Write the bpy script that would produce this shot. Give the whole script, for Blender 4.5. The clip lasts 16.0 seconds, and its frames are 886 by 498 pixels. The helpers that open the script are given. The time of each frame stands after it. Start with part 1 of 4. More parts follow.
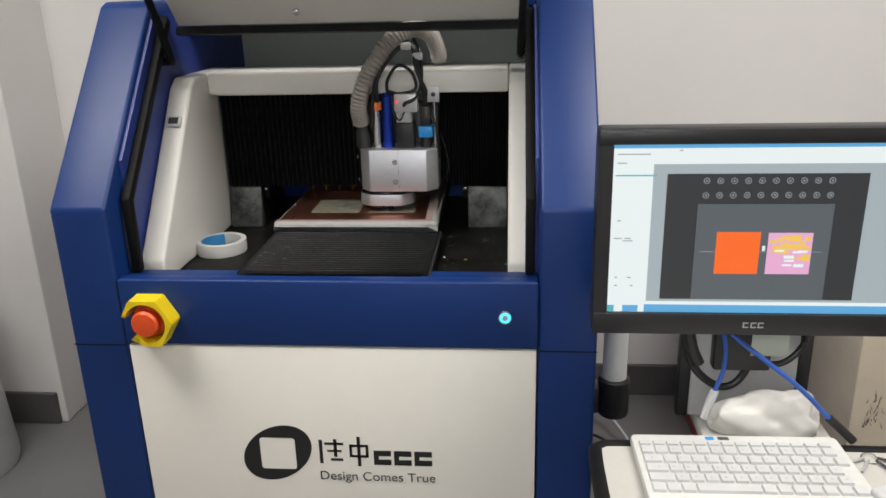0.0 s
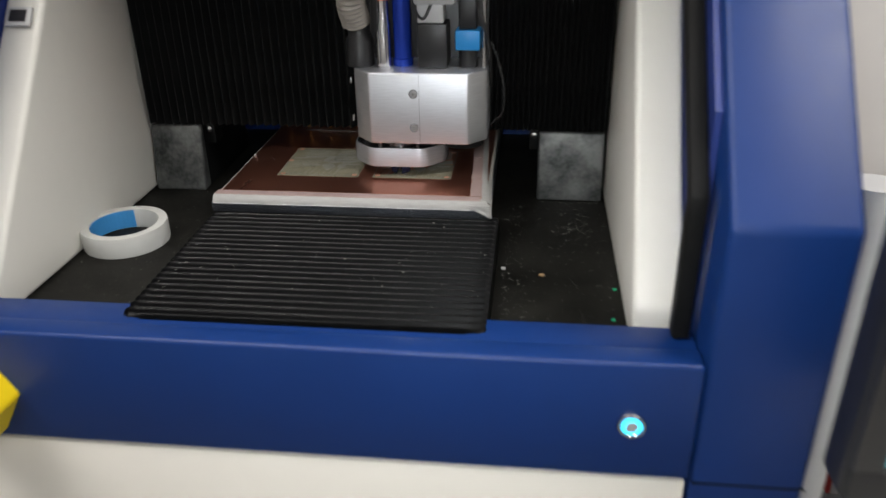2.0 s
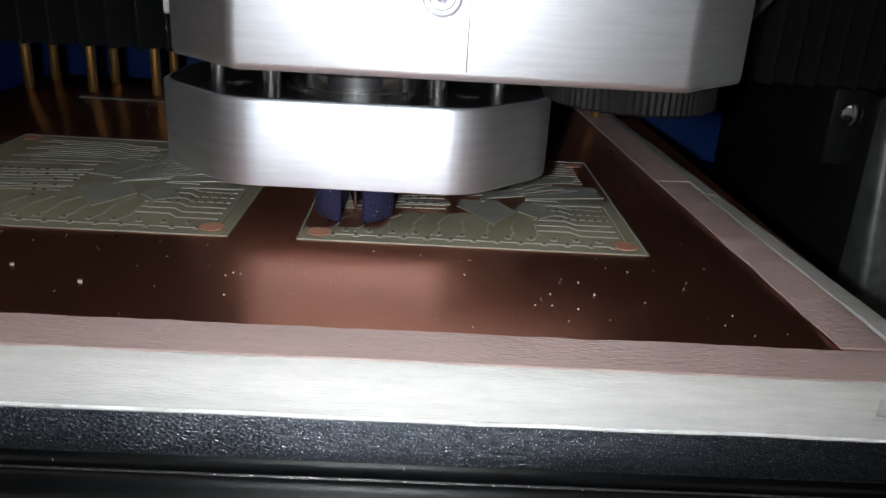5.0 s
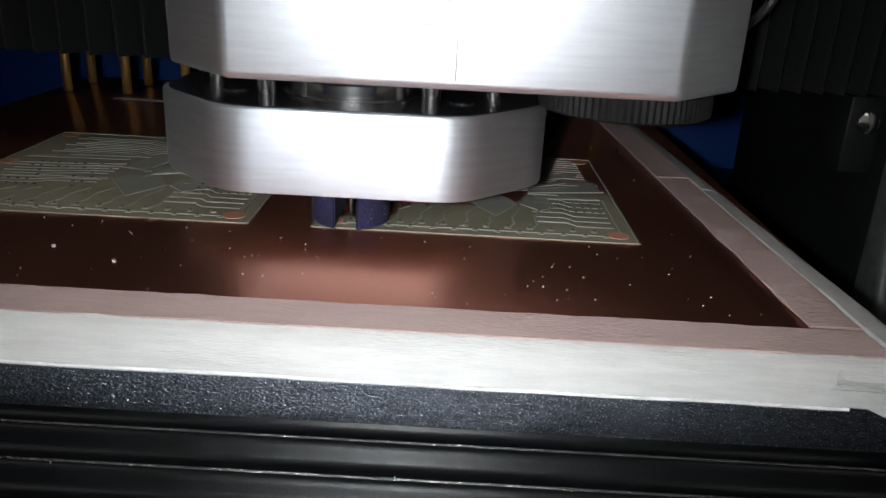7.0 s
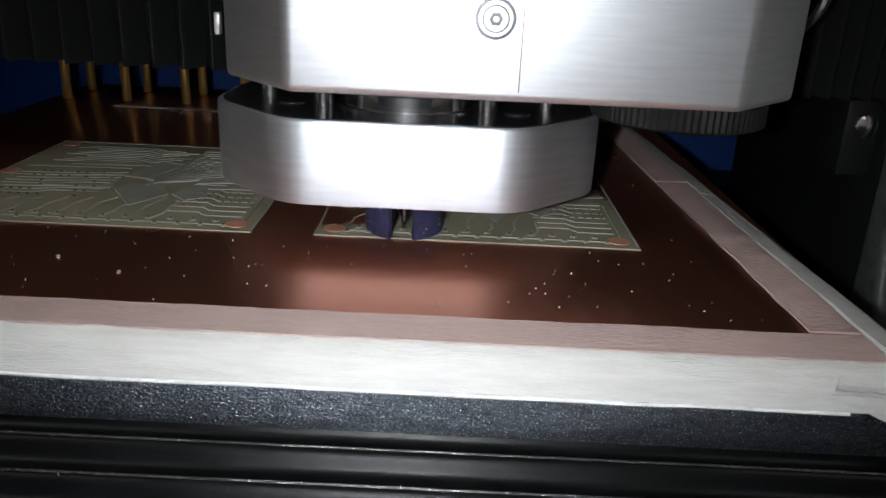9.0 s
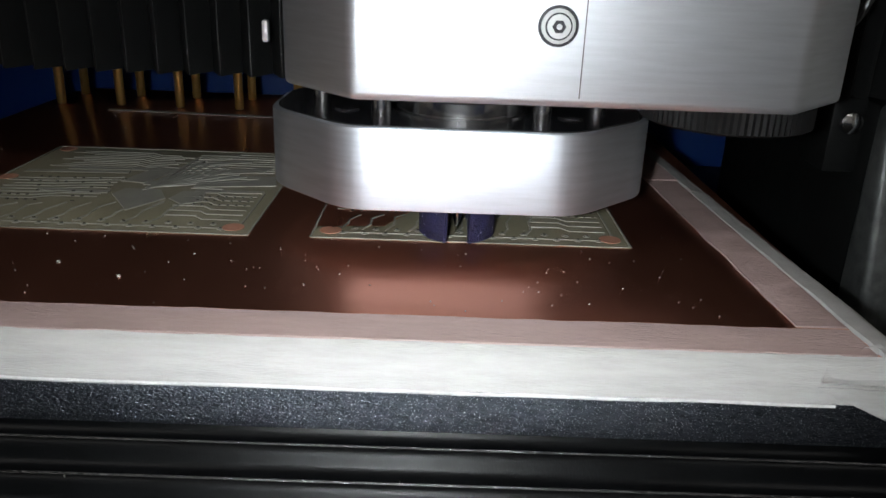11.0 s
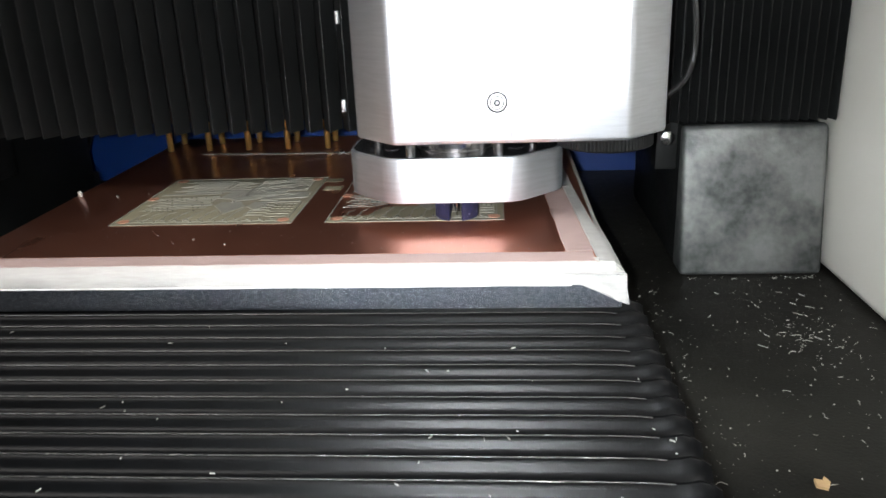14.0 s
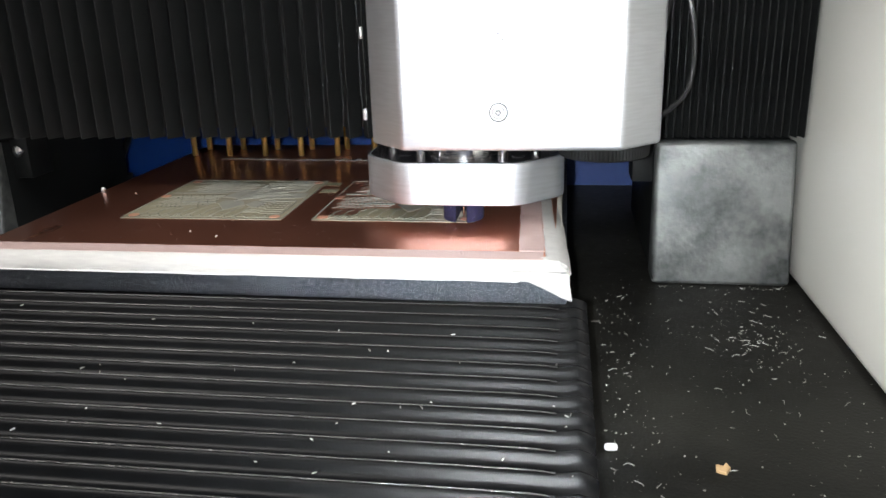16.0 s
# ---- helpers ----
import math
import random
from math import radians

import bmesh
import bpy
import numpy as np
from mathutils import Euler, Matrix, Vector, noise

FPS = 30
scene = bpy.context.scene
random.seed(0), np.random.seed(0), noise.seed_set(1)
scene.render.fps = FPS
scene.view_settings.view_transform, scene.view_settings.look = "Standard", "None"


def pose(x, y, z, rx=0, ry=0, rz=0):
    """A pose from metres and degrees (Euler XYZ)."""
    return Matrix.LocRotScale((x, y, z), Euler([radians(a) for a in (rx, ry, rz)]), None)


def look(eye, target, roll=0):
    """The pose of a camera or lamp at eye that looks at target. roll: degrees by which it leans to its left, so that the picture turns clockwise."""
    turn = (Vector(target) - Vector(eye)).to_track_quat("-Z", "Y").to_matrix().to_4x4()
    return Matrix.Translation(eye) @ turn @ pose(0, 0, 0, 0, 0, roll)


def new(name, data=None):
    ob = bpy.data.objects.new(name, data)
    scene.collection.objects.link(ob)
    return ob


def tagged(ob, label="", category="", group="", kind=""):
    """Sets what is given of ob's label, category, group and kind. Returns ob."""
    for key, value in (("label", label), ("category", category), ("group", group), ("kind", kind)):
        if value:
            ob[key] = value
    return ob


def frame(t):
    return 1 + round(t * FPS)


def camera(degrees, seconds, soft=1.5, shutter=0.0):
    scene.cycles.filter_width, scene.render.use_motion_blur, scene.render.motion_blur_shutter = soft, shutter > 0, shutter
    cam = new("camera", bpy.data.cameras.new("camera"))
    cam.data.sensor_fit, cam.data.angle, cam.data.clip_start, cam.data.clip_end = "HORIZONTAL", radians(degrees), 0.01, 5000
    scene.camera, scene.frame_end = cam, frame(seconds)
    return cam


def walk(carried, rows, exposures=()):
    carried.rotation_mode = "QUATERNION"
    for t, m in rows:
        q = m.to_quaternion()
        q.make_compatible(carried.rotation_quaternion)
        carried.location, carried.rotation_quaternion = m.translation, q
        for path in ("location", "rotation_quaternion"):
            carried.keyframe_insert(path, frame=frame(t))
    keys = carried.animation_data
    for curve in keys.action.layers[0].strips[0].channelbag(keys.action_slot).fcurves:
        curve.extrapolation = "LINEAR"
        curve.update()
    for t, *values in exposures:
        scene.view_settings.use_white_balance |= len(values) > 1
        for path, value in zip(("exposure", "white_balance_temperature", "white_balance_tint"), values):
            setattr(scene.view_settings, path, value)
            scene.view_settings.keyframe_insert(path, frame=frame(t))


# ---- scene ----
cam = camera(59.2, 16.0, soft=1.6, shutter=0.5)
PATH = [
    (0, (0.308, -1.438, 1.385), (0.132, 0.448, 0.743), -1.5),
    (0.5, (0.3185, -1.4175, 1.3827), (0.1348, 0.4677, 0.7455), -2.5),
    (1, (0.284, -1.312, 1.360), (0.102, 0.551, 0.654), -2.0),
    (1.5, (0.2105, -1.0605, 1.3482), (0.0833, 0.7592, 0.5305), -2.3),
    (2, (0.207, -0.799, 1.297), (-0.01, 0.973, 0.395), -1.1),
    (2.5, (0.214, -0.579, 1.276), (-0.128, 1.124, 0.285), -4.2),
    (3, (0.102, -0.355, 1.163), (-0.133, 1.372, 0.181), -5.0),
    (3.5, (0.057, -0.218, 1.066), (-0.053, 1.608, 0.258), -1.6),
    (4, (0.0493, -0.159, 1.0367), (0.0363, 1.6763, 0.2467), 2.0),
    (4.5, (0.05, -0.14, 1.039), (0.078, 1.724, 0.317), 2.05),
    (5, (0.05, -0.129, 1.024), (0.107, 1.739, 0.311), 3.4),
    (7.5, (0.0574, -0.1291, 1.0259), (0.0379, 1.7441, 0.3233), 2.91),
    (8, (0.0567, -0.1286, 1.0264), (0.0504, 1.7456, 0.3261), 2.86),
    (8.5, (0.056, -0.129, 1.027), (0.046, 1.745, 0.327), 2.7),
    (9, (0.0554, -0.1296, 1.0274), (0.0474, 1.743, 0.3253), 2.62),
    (9.5, (0.0559, -0.1291, 1.0279), (0.0519, 1.745, 0.3277), 2.64),
    (10, (0.0543, -0.1297, 1.0283), (0.0523, 1.743, 0.328), 2.77),
    (12.5, (0.067, -0.172, 1.043), (0.058, 1.694, 0.329), -0.3),
    (13, (0.092, -0.24, 1.057), (0.048, 1.633, 0.359), -1.2),
    (13.5, (0.0993, -0.2817, 1.067), (0.0037, 1.593, 0.377), -1.93),
    (14, (0.1107, -0.3063, 1.072), (-0.0417, 1.573, 0.408), -2.27),
    (14.5, (0.126, -0.325, 1.068), (-0.144, 1.551, 0.431), -1.6),
    (15, (0.136, -0.331, 1.067), (-0.1733, 1.537, 0.4243), -1.17),
    (15.5, (0.152, -0.331, 1.067), (-0.1357, 1.545, 0.4367), -1.53),
    (16, (0.16, -0.334, 1.071), (-0.14, 1.545, 0.455), -1.7),
]
POSES = [(t, look(eye, target, roll)) for t, eye, target, roll in PATH]
EXPOSURES = [(0, 0.0), (1.6, 0.0), (2.0, -0.1), (2.2, 0.45), (2.5, 0.72), (2.95, 1.0), (3.5, -0.2), (4.2, -1.6), (5.0, -2.1), (7.3, -1.9), (10.2, -1.9), (12.4, -1.65), (13.2, -0.4), (14.0, 0.25), (16, 0.5)]
walk(cam, POSES, EXPOSURES)

# ---- light: the room's ceiling lamps, and the torch beside the lens ----
world = bpy.data.worlds.new("room_air")
scene.world = world
world.use_nodes = True
world.node_tree.nodes["Background"].inputs[0].default_value = (0.9, 0.95, 1.0, 1)
world.node_tree.nodes["Background"].inputs[1].default_value = 0.006


def ceiling_lamp_light(x, y, power, sx, sy):
    data = bpy.data.lights.new("ceiling_panel_light", "AREA")
    data.shape, data.size, data.size_y, data.energy, data.color = "RECTANGLE", sx, sy, power, (1.0, 0.965, 0.93)
    ob = new("ceiling_panel_light", data)
    ob.matrix_world = pose(x, y, 2.64)


ceiling_lamp_light(-0.9, -0.75, 34, 1.2, 0.6)
ceiling_lamp_light(1.4, -0.65, 42, 1.2, 0.6)
ceiling_lamp_light(0.2, -3.0, 14, 1.2, 0.6)


# ---- materials ----
def mat(name, color, rough=0.5, metal=0.0, amp=0.12, scale=40.0, bump=0.0, bscale=400.0, emit=0.0, dark=None, coat=0.0, stretch=None, spots=None, spec=0.5, drawn=0.0, drawn_along="Y"):
    """amp: how far the colour strays at two scales; spots: (colour, scale, cut) of small specks."""
    m = bpy.data.materials.new(name)
    m.use_nodes = True
    nt = m.node_tree
    b = nt.nodes["Principled BSDF"]
    b.inputs["Roughness"].default_value, b.inputs["Metallic"].default_value = rough, metal
    b.inputs["Coat Weight"].default_value, b.inputs["Coat Roughness"].default_value = coat, 0.26
    b.inputs["Specular IOR Level"].default_value = spec
    if drawn:
        b.inputs["Anisotropic"].default_value = drawn
        along = nt.nodes.new("ShaderNodeCombineXYZ")
        along.inputs["XYZ".index(drawn_along)].default_value = 1.0
        nt.links.new(along.outputs[0], b.inputs["Tangent"])
    co = nt.nodes.new("ShaderNodeTexCoord")
    mp = nt.nodes.new("ShaderNodeMapping")
    mp.inputs["Scale"].default_value = stretch or (1, 1, 1)
    nt.links.new(co.outputs["Object"], mp.inputs["Vector"])
    dark = dark or tuple(c * (1 - amp * 2) for c in color)
    n1, n2 = nt.nodes.new("ShaderNodeTexNoise"), nt.nodes.new("ShaderNodeTexNoise")
    n1.inputs["Scale"].default_value, n2.inputs["Scale"].default_value = scale, scale * 9
    n1.inputs["Detail"].default_value = n2.inputs["Detail"].default_value = 4
    add = nt.nodes.new("ShaderNodeMath")
    add.operation = "MULTIPLY_ADD"
    add.inputs[1].default_value = 0.35
    nt.links.new(n2.outputs["Fac"], add.inputs[0])
    nt.links.new(n1.outputs["Fac"], add.inputs[2])
    ramp = nt.nodes.new("ShaderNodeValToRGB")
    ramp.color_ramp.elements[0].position, ramp.color_ramp.elements[1].position = 0.45, 0.85
    ramp.color_ramp.elements[0].color, ramp.color_ramp.elements[1].color = (*dark, 1), (*color, 1)
    for n in (n1, n2):
        nt.links.new(mp.outputs[0], n.inputs["Vector"])
    nt.links.new(add.outputs[0], ramp.inputs[0])
    last = ramp.outputs[0]
    if spots:
        n3 = nt.nodes.new("ShaderNodeTexNoise")
        n3.inputs["Scale"].default_value, n3.inputs["Detail"].default_value = spots[1], 2
        nt.links.new(co.outputs["Object"], n3.inputs["Vector"])
        cut = nt.nodes.new("ShaderNodeValToRGB")
        cut.color_ramp.elements[0].position, cut.color_ramp.elements[1].position = spots[2], spots[2] + 0.03
        mix = nt.nodes.new("ShaderNodeMix")
        mix.data_type = "RGBA"
        nt.links.new(n3.outputs["Fac"], cut.inputs[0])
        nt.links.new(cut.outputs[0], mix.inputs[0])
        nt.links.new(last, mix.inputs[6])
        mix.inputs[7].default_value = (*spots[0], 1)
        last = mix.outputs[2]
    nt.links.new(last, b.inputs["Base Color"])
    r2 = nt.nodes.new("ShaderNodeMapRange")
    spread = 0.06 if drawn else 0.2
    r2.inputs[3].default_value, r2.inputs[4].default_value = max(0.02, rough * (1 - spread)), min(1, rough * (1 + spread))
    nt.links.new(n2.outputs["Fac"], r2.inputs[0])
    nt.links.new(r2.outputs[0], b.inputs["Roughness"])
    if bump:
        nb, bp = nt.nodes.new("ShaderNodeTexNoise"), nt.nodes.new("ShaderNodeBump")
        nb.inputs["Scale"].default_value, nb.inputs["Detail"].default_value = bscale, 3
        bp.inputs["Strength"].default_value, bp.inputs["Distance"].default_value = bump, 0.001
        nt.links.new(mp.outputs[0], nb.inputs["Vector"])
        nt.links.new(nb.outputs["Fac"], bp.inputs["Height"])
        nt.links.new(bp.outputs[0], b.inputs["Normal"])
    if emit:
        b.inputs["Emission Color"].default_value = (*color, 1)
        b.inputs["Emission Strength"].default_value = emit
    return m


BLUE = mat("blue_powder_coat", (0.0045, 0.029, 0.145), 0.42, 0, 0.06, 6, 0.10, 900, spec=0.35)
INNER_BLUE = mat("inner_blue_paint", (0.02, 0.04, 0.2), 0.45, 0, 0.06, 6, 0.10, 900)
CREAM = mat("cream_powder_coat", (0.80, 0.77, 0.70), 0.42, 0, 0.02, 5, 0.12, 700)
WHITE_CAST = mat("white_enamel", (0.74, 0.72, 0.66), 0.36, 0, 0.02, 8, 0.10, 500)
WALL = mat("wall_paint", (0.74, 0.72, 0.70), 0.75, 0, 0.02, 2, 0.12, 300)
GREY_FLOOR = mat("grey_vinyl_floor", (0.20, 0.20, 0.20), 0.35, 0, 0.08, 3, 0.05, 100)
BASEBOARD = mat("grey_baseboard", (0.10, 0.095, 0.095), 0.5, 0, 0.1, 8)
CEIL = mat("ceiling_paint", (0.75, 0.75, 0.73), 0.8, 0, 0.02, 3)
RUBBER = mat("black_rubber", (0.008, 0.008, 0.008), 0.6, 0, 0.2, 60, 0.1, spec=0.15)
BACK_GREY = mat("grey_green_panel", (0.46, 0.50, 0.43), 0.5, 0, 0.05, 5)
BED = mat("black_bed_paint", (0.0150, 0.0145, 0.0125), 0.48, 0, 0.35, 18, 0.2, 600, spots=((0.22, 0.22, 0.20), 420, 0.72), spec=0.12)
BELLOW = mat("black_bellows_fabric", (0.0016, 0.0018, 0.0021), 0.36, 0, 0.3, 60, 0.06, 2400, spec=0.085, stretch=(1, 0.3, 0.4))
BELLOW_V = mat("black_bellows_vinyl", (0.0105, 0.0110, 0.0110), 0.42, 0, 0.2, 30, 0.08, 900, spec=0.16)
RIDGE = mat("glossy_fold_ridge", (0.006, 0.0065, 0.007), 0.24, 0, 0.4, 220, 0.35, 1100, spec=0.5)
FOLD_EDGE = mat("worn_fold_edge", (0.008, 0.008, 0.008), 0.40, 0, 0.4, 160, 0.4, 700, spec=0.4)
IRON = mat("worn_cast_iron", (0.20, 0.205, 0.20), 0.52, 0.6, 0.1, 24, 0.3, 350, dark=(0.03, 0.034, 0.034))
DUST = mat("pale_dust", (0.36, 0.36, 0.33), 0.8, 0, 0.1, 60)
# the pale spots are the grain's sparkle, painted into the plate's colour
TABLE = mat("black_anodised_plate", (0.10, 0.11, 0.132), 0.36, 0.95, 0.30, 800, 0.7, 2300, stretch=(0.5, 1, 1), spots=((0.60, 0.63, 0.70), 2600, 0.63))
ALU = mat("brushed_aluminium", (0.80, 0.82, 0.86), 0.46, 1.0, 0.05, 60, 0.08, 260, stretch=(1, 1, 14), drawn=0.3, drawn_along="Z")
ALU_H = mat("milled_aluminium", (0.64, 0.67, 0.72), 0.54, 1.0, 0.06, 60, 0.05, 300, stretch=(1, 1, 12), drawn=0.5, drawn_along="Z")
STEEL = mat("polished_steel", (0.62, 0.62, 0.62), 0.16, 1.0, 0.05, 80)
DARK_STEEL = mat("dark_steel", (0.10, 0.10, 0.11), 0.25, 0.9, 0.1, 80)
BLACK = mat("black_plastic", (0.014, 0.014, 0.015), 0.42, 0, 0.15, 50, 0.05)
# spots: tiny glints on the copper, put into its colour
COPPER = mat("copper_clad", (0.46, 0.188, 0.124), 0.28, 1.0, 0.05, 6, 0.0, 1100, stretch=(1, 0.25, 1), dark=(0.42, 0.170, 0.114), coat=0.30, drawn=0.7, spots=((0.75, 0.62, 0.52), 520, 0.775))
COPPER_PAD = mat("bright_copper", (0.72, 0.36, 0.25), 0.4, 0.6, 0.05, 60)
FR4 = mat("bare_laminate", (0.215, 0.196, 0.132), 0.42, 0, 0.08, 60, 0.1, 900, dark=(0.160, 0.148, 0.100))
TRACE = mat("milled_track", (0.30, 0.295, 0.26), 0.4, 0.3, 0.1, 90)
HOLE = mat("drilled_hole", (0.02, 0.015, 0.012), 0.6, 0, 0.1, 60)
MASKING = mat("masking_tape", (0.37, 0.365, 0.35), 0.55, 0, 0.07, 190, 0.3, 900, stretch=(0.5, 1.2, 5))
# paler than the tape itself: the highlight on its lower edge, put into the colour
TAPE_HIGHLIGHT = mat("tape_edge_highlight", (0.62, 0.62, 0.62), 0.22, 0, 0.15, 160, 0.4, 500)
MASKING_THIN = mat("masking_tape_over_copper", (0.37, 0.268, 0.250), 0.58, 0, 0.06, 230, 0.6, 1000, stretch=(0.4, 2.5, 3))
BRASS = mat("brass", (1.0, 0.62, 0.20), 0.34, 0.92, 0.06, 80)
BRUSH = mat("blue_brush_bristle", (0.008, 0.008, 0.052), 0.8, 0, 0.3, 300, 0.6, 1500, spots=((0.35, 0.35, 0.45), 900, 0.70))
YELLOW = mat("yellow_plastic", (0.85, 0.62, 0.01), 0.35, 0, 0.04, 20)
RED = mat("red_orange_plastic", (0.75, 0.085, 0.015), 0.38, 0, 0.04, 20)
ORANGE = mat("orange_plastic", (0.85, 0.2, 0.03), 0.4, 0, 0.04, 20)
BLUE_GLOSS = mat("blue_anodised", (0.015, 0.05, 0.42), 0.22, 0.5, 0.05, 30)
SKY_BLUE = mat("light_blue_plastic", (0.02, 0.25, 0.62), 0.4, 0, 0.05, 30)
WHITE_P = mat("white_plastic", (0.56, 0.56, 0.555), 0.4, 0, 0.03, 30)
HOSE = mat("ribbed_hose", (0.30, 0.27, 0.235), 0.42, 0, 0.1, 40)
INK = mat("black_print", (0.012, 0.012, 0.012), 0.5, 0, 0.1, 20)
GREY_INK = mat("grey_print", (0.06, 0.06, 0.06), 0.5, 0, 0.1, 20)
SILVER = mat("silver_print", (0.5, 0.5, 0.5), 0.35, 0.3, 0.05, 50)
BEZEL = mat("black_bezel", (0.018, 0.018, 0.019), 0.38, 0, 0.1, 40, 0.04)
CABLE = mat("black_cable", (0.012, 0.012, 0.012), 0.4, 0, 0.1, 60)
CABLE_BLUE = mat("blue_usb_cable", (0.03, 0.10, 0.42), 0.3, 0, 0.06, 60)
TRAY = mat("off_white_tray", (0.50, 0.485, 0.44), 0.45, 0, 0.04, 12)
CARD = mat("beige_carton", (0.52, 0.45, 0.35), 0.75, 0, 0.06, 12)
CLOTH = mat("white_cloth", (0.72, 0.70, 0.66), 0.85, 0, 0.05, 20, 0.3, 500)
RED_PAINT = mat("red_paint", (0.38, 0.02, 0.02), 0.4, 0, 0.08, 10)
GREEN_P = mat("green_plastic", (0.01, 0.30, 0.14), 0.4, 0, 0.05, 30)
TAPE_BLUE = mat("blue_liner", (0.05, 0.28, 0.62), 0.5, 0, 0.06, 40)
PAPER = mat("grey_white_paper", (0.60, 0.60, 0.57), 0.7, 0, 0.04, 60)
LAMP = mat("lamp_diffuser", (1, 0.98, 0.95), 0.6, 0, 0.0, 5, emit=1.5)
TORCH = mat("torch_led", (0.91, 0.97, 1.0), 0.5, 0, 0.0, 5, emit=18500.0)
CYAN_LED = mat("cyan_led", (0.05, 0.65, 1.0), 0.4, 0, 0.0, 5, emit=2.2)
RED_LED = mat("red_led", (1.0, 0.05, 0.05), 0.4, 0, 0.0, 5, emit=1.5)


def glow(name, color, strength=1.0):
    """A lit area of the monitor's picture."""
    m = bpy.data.materials.new(name)
    m.use_nodes = True
    b = m.node_tree.nodes["Principled BSDF"]
    b.inputs["Base Color"].default_value = (0.02, 0.02, 0.02, 1)
    b.inputs["Roughness"].default_value = 0.35
    b.inputs["Emission Color"].default_value = (*color, 1)
    b.inputs["Emission Strength"].default_value = strength
    return m


SCR_WHITE = glow("screen_white", (0.80, 0.86, 0.86))
SCR_GREY = glow("screen_light_grey", (0.36, 0.42, 0.45))
SCR_MID = glow("screen_mid_grey", (0.09, 0.105, 0.12))
SCR_DARK = glow("screen_dark_grey", (0.022, 0.024, 0.027))
SCR_BLUE = glow("screen_blue", (0.10, 0.38, 0.68))
SCR_TEAL = glow("screen_teal", (0.08, 0.42, 0.48))
SCR_ORANGE = glow("screen_orange", (0.95, 0.14, 0.01))
SCR_PINK = glow("screen_pink", (0.78, 0.40, 0.62))
SCR_YELLOW = glow("screen_yellow", (0.85, 0.55, 0.12))
SCR_DIM = glow("screen_dim_text", (0.30, 0.34, 0.36))


# ---- mesh helpers ----
def box(bm, x0, x1, y0, y1, z0, z1, bevel=0.0, segs=2):
    vs = [bm.verts.new(p) for p in ((x0, y0, z0), (x1, y0, z0), (x1, y1, z0), (x0, y1, z0), (x0, y0, z1), (x1, y0, z1), (x1, y1, z1), (x0, y1, z1))]
    fs = [bm.faces.new([vs[i] for i in q]) for q in ((3, 2, 1, 0), (4, 5, 6, 7), (0, 1, 5, 4), (1, 2, 6, 5), (2, 3, 7, 6), (3, 0, 4, 7))]
    if bevel:
        es = list({e for f in fs for e in f.edges})
        bmesh.ops.bevel(bm, geom=es, offset=bevel, segments=segs, affect="EDGES", profile=0.5)
    return bm


def prism(bm, pts, axis, a, b, bevel=0.0, segs=2):
    """A flat outline carried along an axis from a to b. pts in the two other axes, in order x, y, z."""
    def at(p, v):
        return {"x": (v, p[0], p[1]), "y": (p[0], v, p[1]), "z": (p[0], p[1], v)}[axis]
    lo, hi = [bm.verts.new(at(p, a)) for p in pts], [bm.verts.new(at(p, b)) for p in pts]
    n = len(pts)
    fs = [bm.faces.new(lo[::-1]), bm.faces.new(hi)] + [bm.faces.new((lo[i], lo[(i + 1) % n], hi[(i + 1) % n], hi[i])) for i in range(n)]
    bmesh.ops.recalc_face_normals(bm, faces=fs)
    if bevel:
        es = list({e for f in fs for e in f.edges})
        bmesh.ops.bevel(bm, geom=es, offset=bevel, segments=segs, affect="EDGES", profile=0.5)
    return bm


def lathe(bm, profile, centre, axis="z", segs=28, wobble=0.0):
    """Rings of (radius, height) turned round an axis through centre, closed at both ends."""
    cx, cy, cz = centre
    rings = []
    for r, h in profile:
        ring = []
        for i in range(segs):
            a = 2 * math.pi * i / segs
            rr = r * (1 + (wobble if i % 2 else -wobble))
            u, v = rr * math.cos(a), rr * math.sin(a)
            p = {"z": (cx + u, cy + v, cz + h), "y": (cx + u, cy + h, cz + v), "x": (cx + h, cy + u, cz + v)}[axis]
            ring.append(bm.verts.new(p))
        rings.append(ring)
    fs = []
    for a, b in zip(rings, rings[1:]):
        fs += [bm.faces.new((a[i], a[(i + 1) % segs], b[(i + 1) % segs], b[i])) for i in range(segs)]
    fs += [bm.faces.new(rings[0][::-1]), bm.faces.new(rings[-1])]
    bmesh.ops.recalc_face_normals(bm, faces=fs)
    return bm


def smooth_path(pts, steps=8):
    """A Catmull-Rom line through the points."""
    ps = [Vector(p) for p in pts]
    ps = [2 * ps[0] - ps[1]] + ps + [2 * ps[-1] - ps[-2]]
    out = []
    for i in range(1, len(ps) - 2):
        for k in range(steps):
            t = k / steps
            a, b, c, d = ps[i - 1], ps[i], ps[i + 1], ps[i + 2]
            out.append(0.5 * (2 * b + (c - a) * t + (2 * a - 5 * b + 4 * c - d) * t * t + (3 * b - a - 3 * c + d) * t ** 3))
    return out + [ps[-2]]


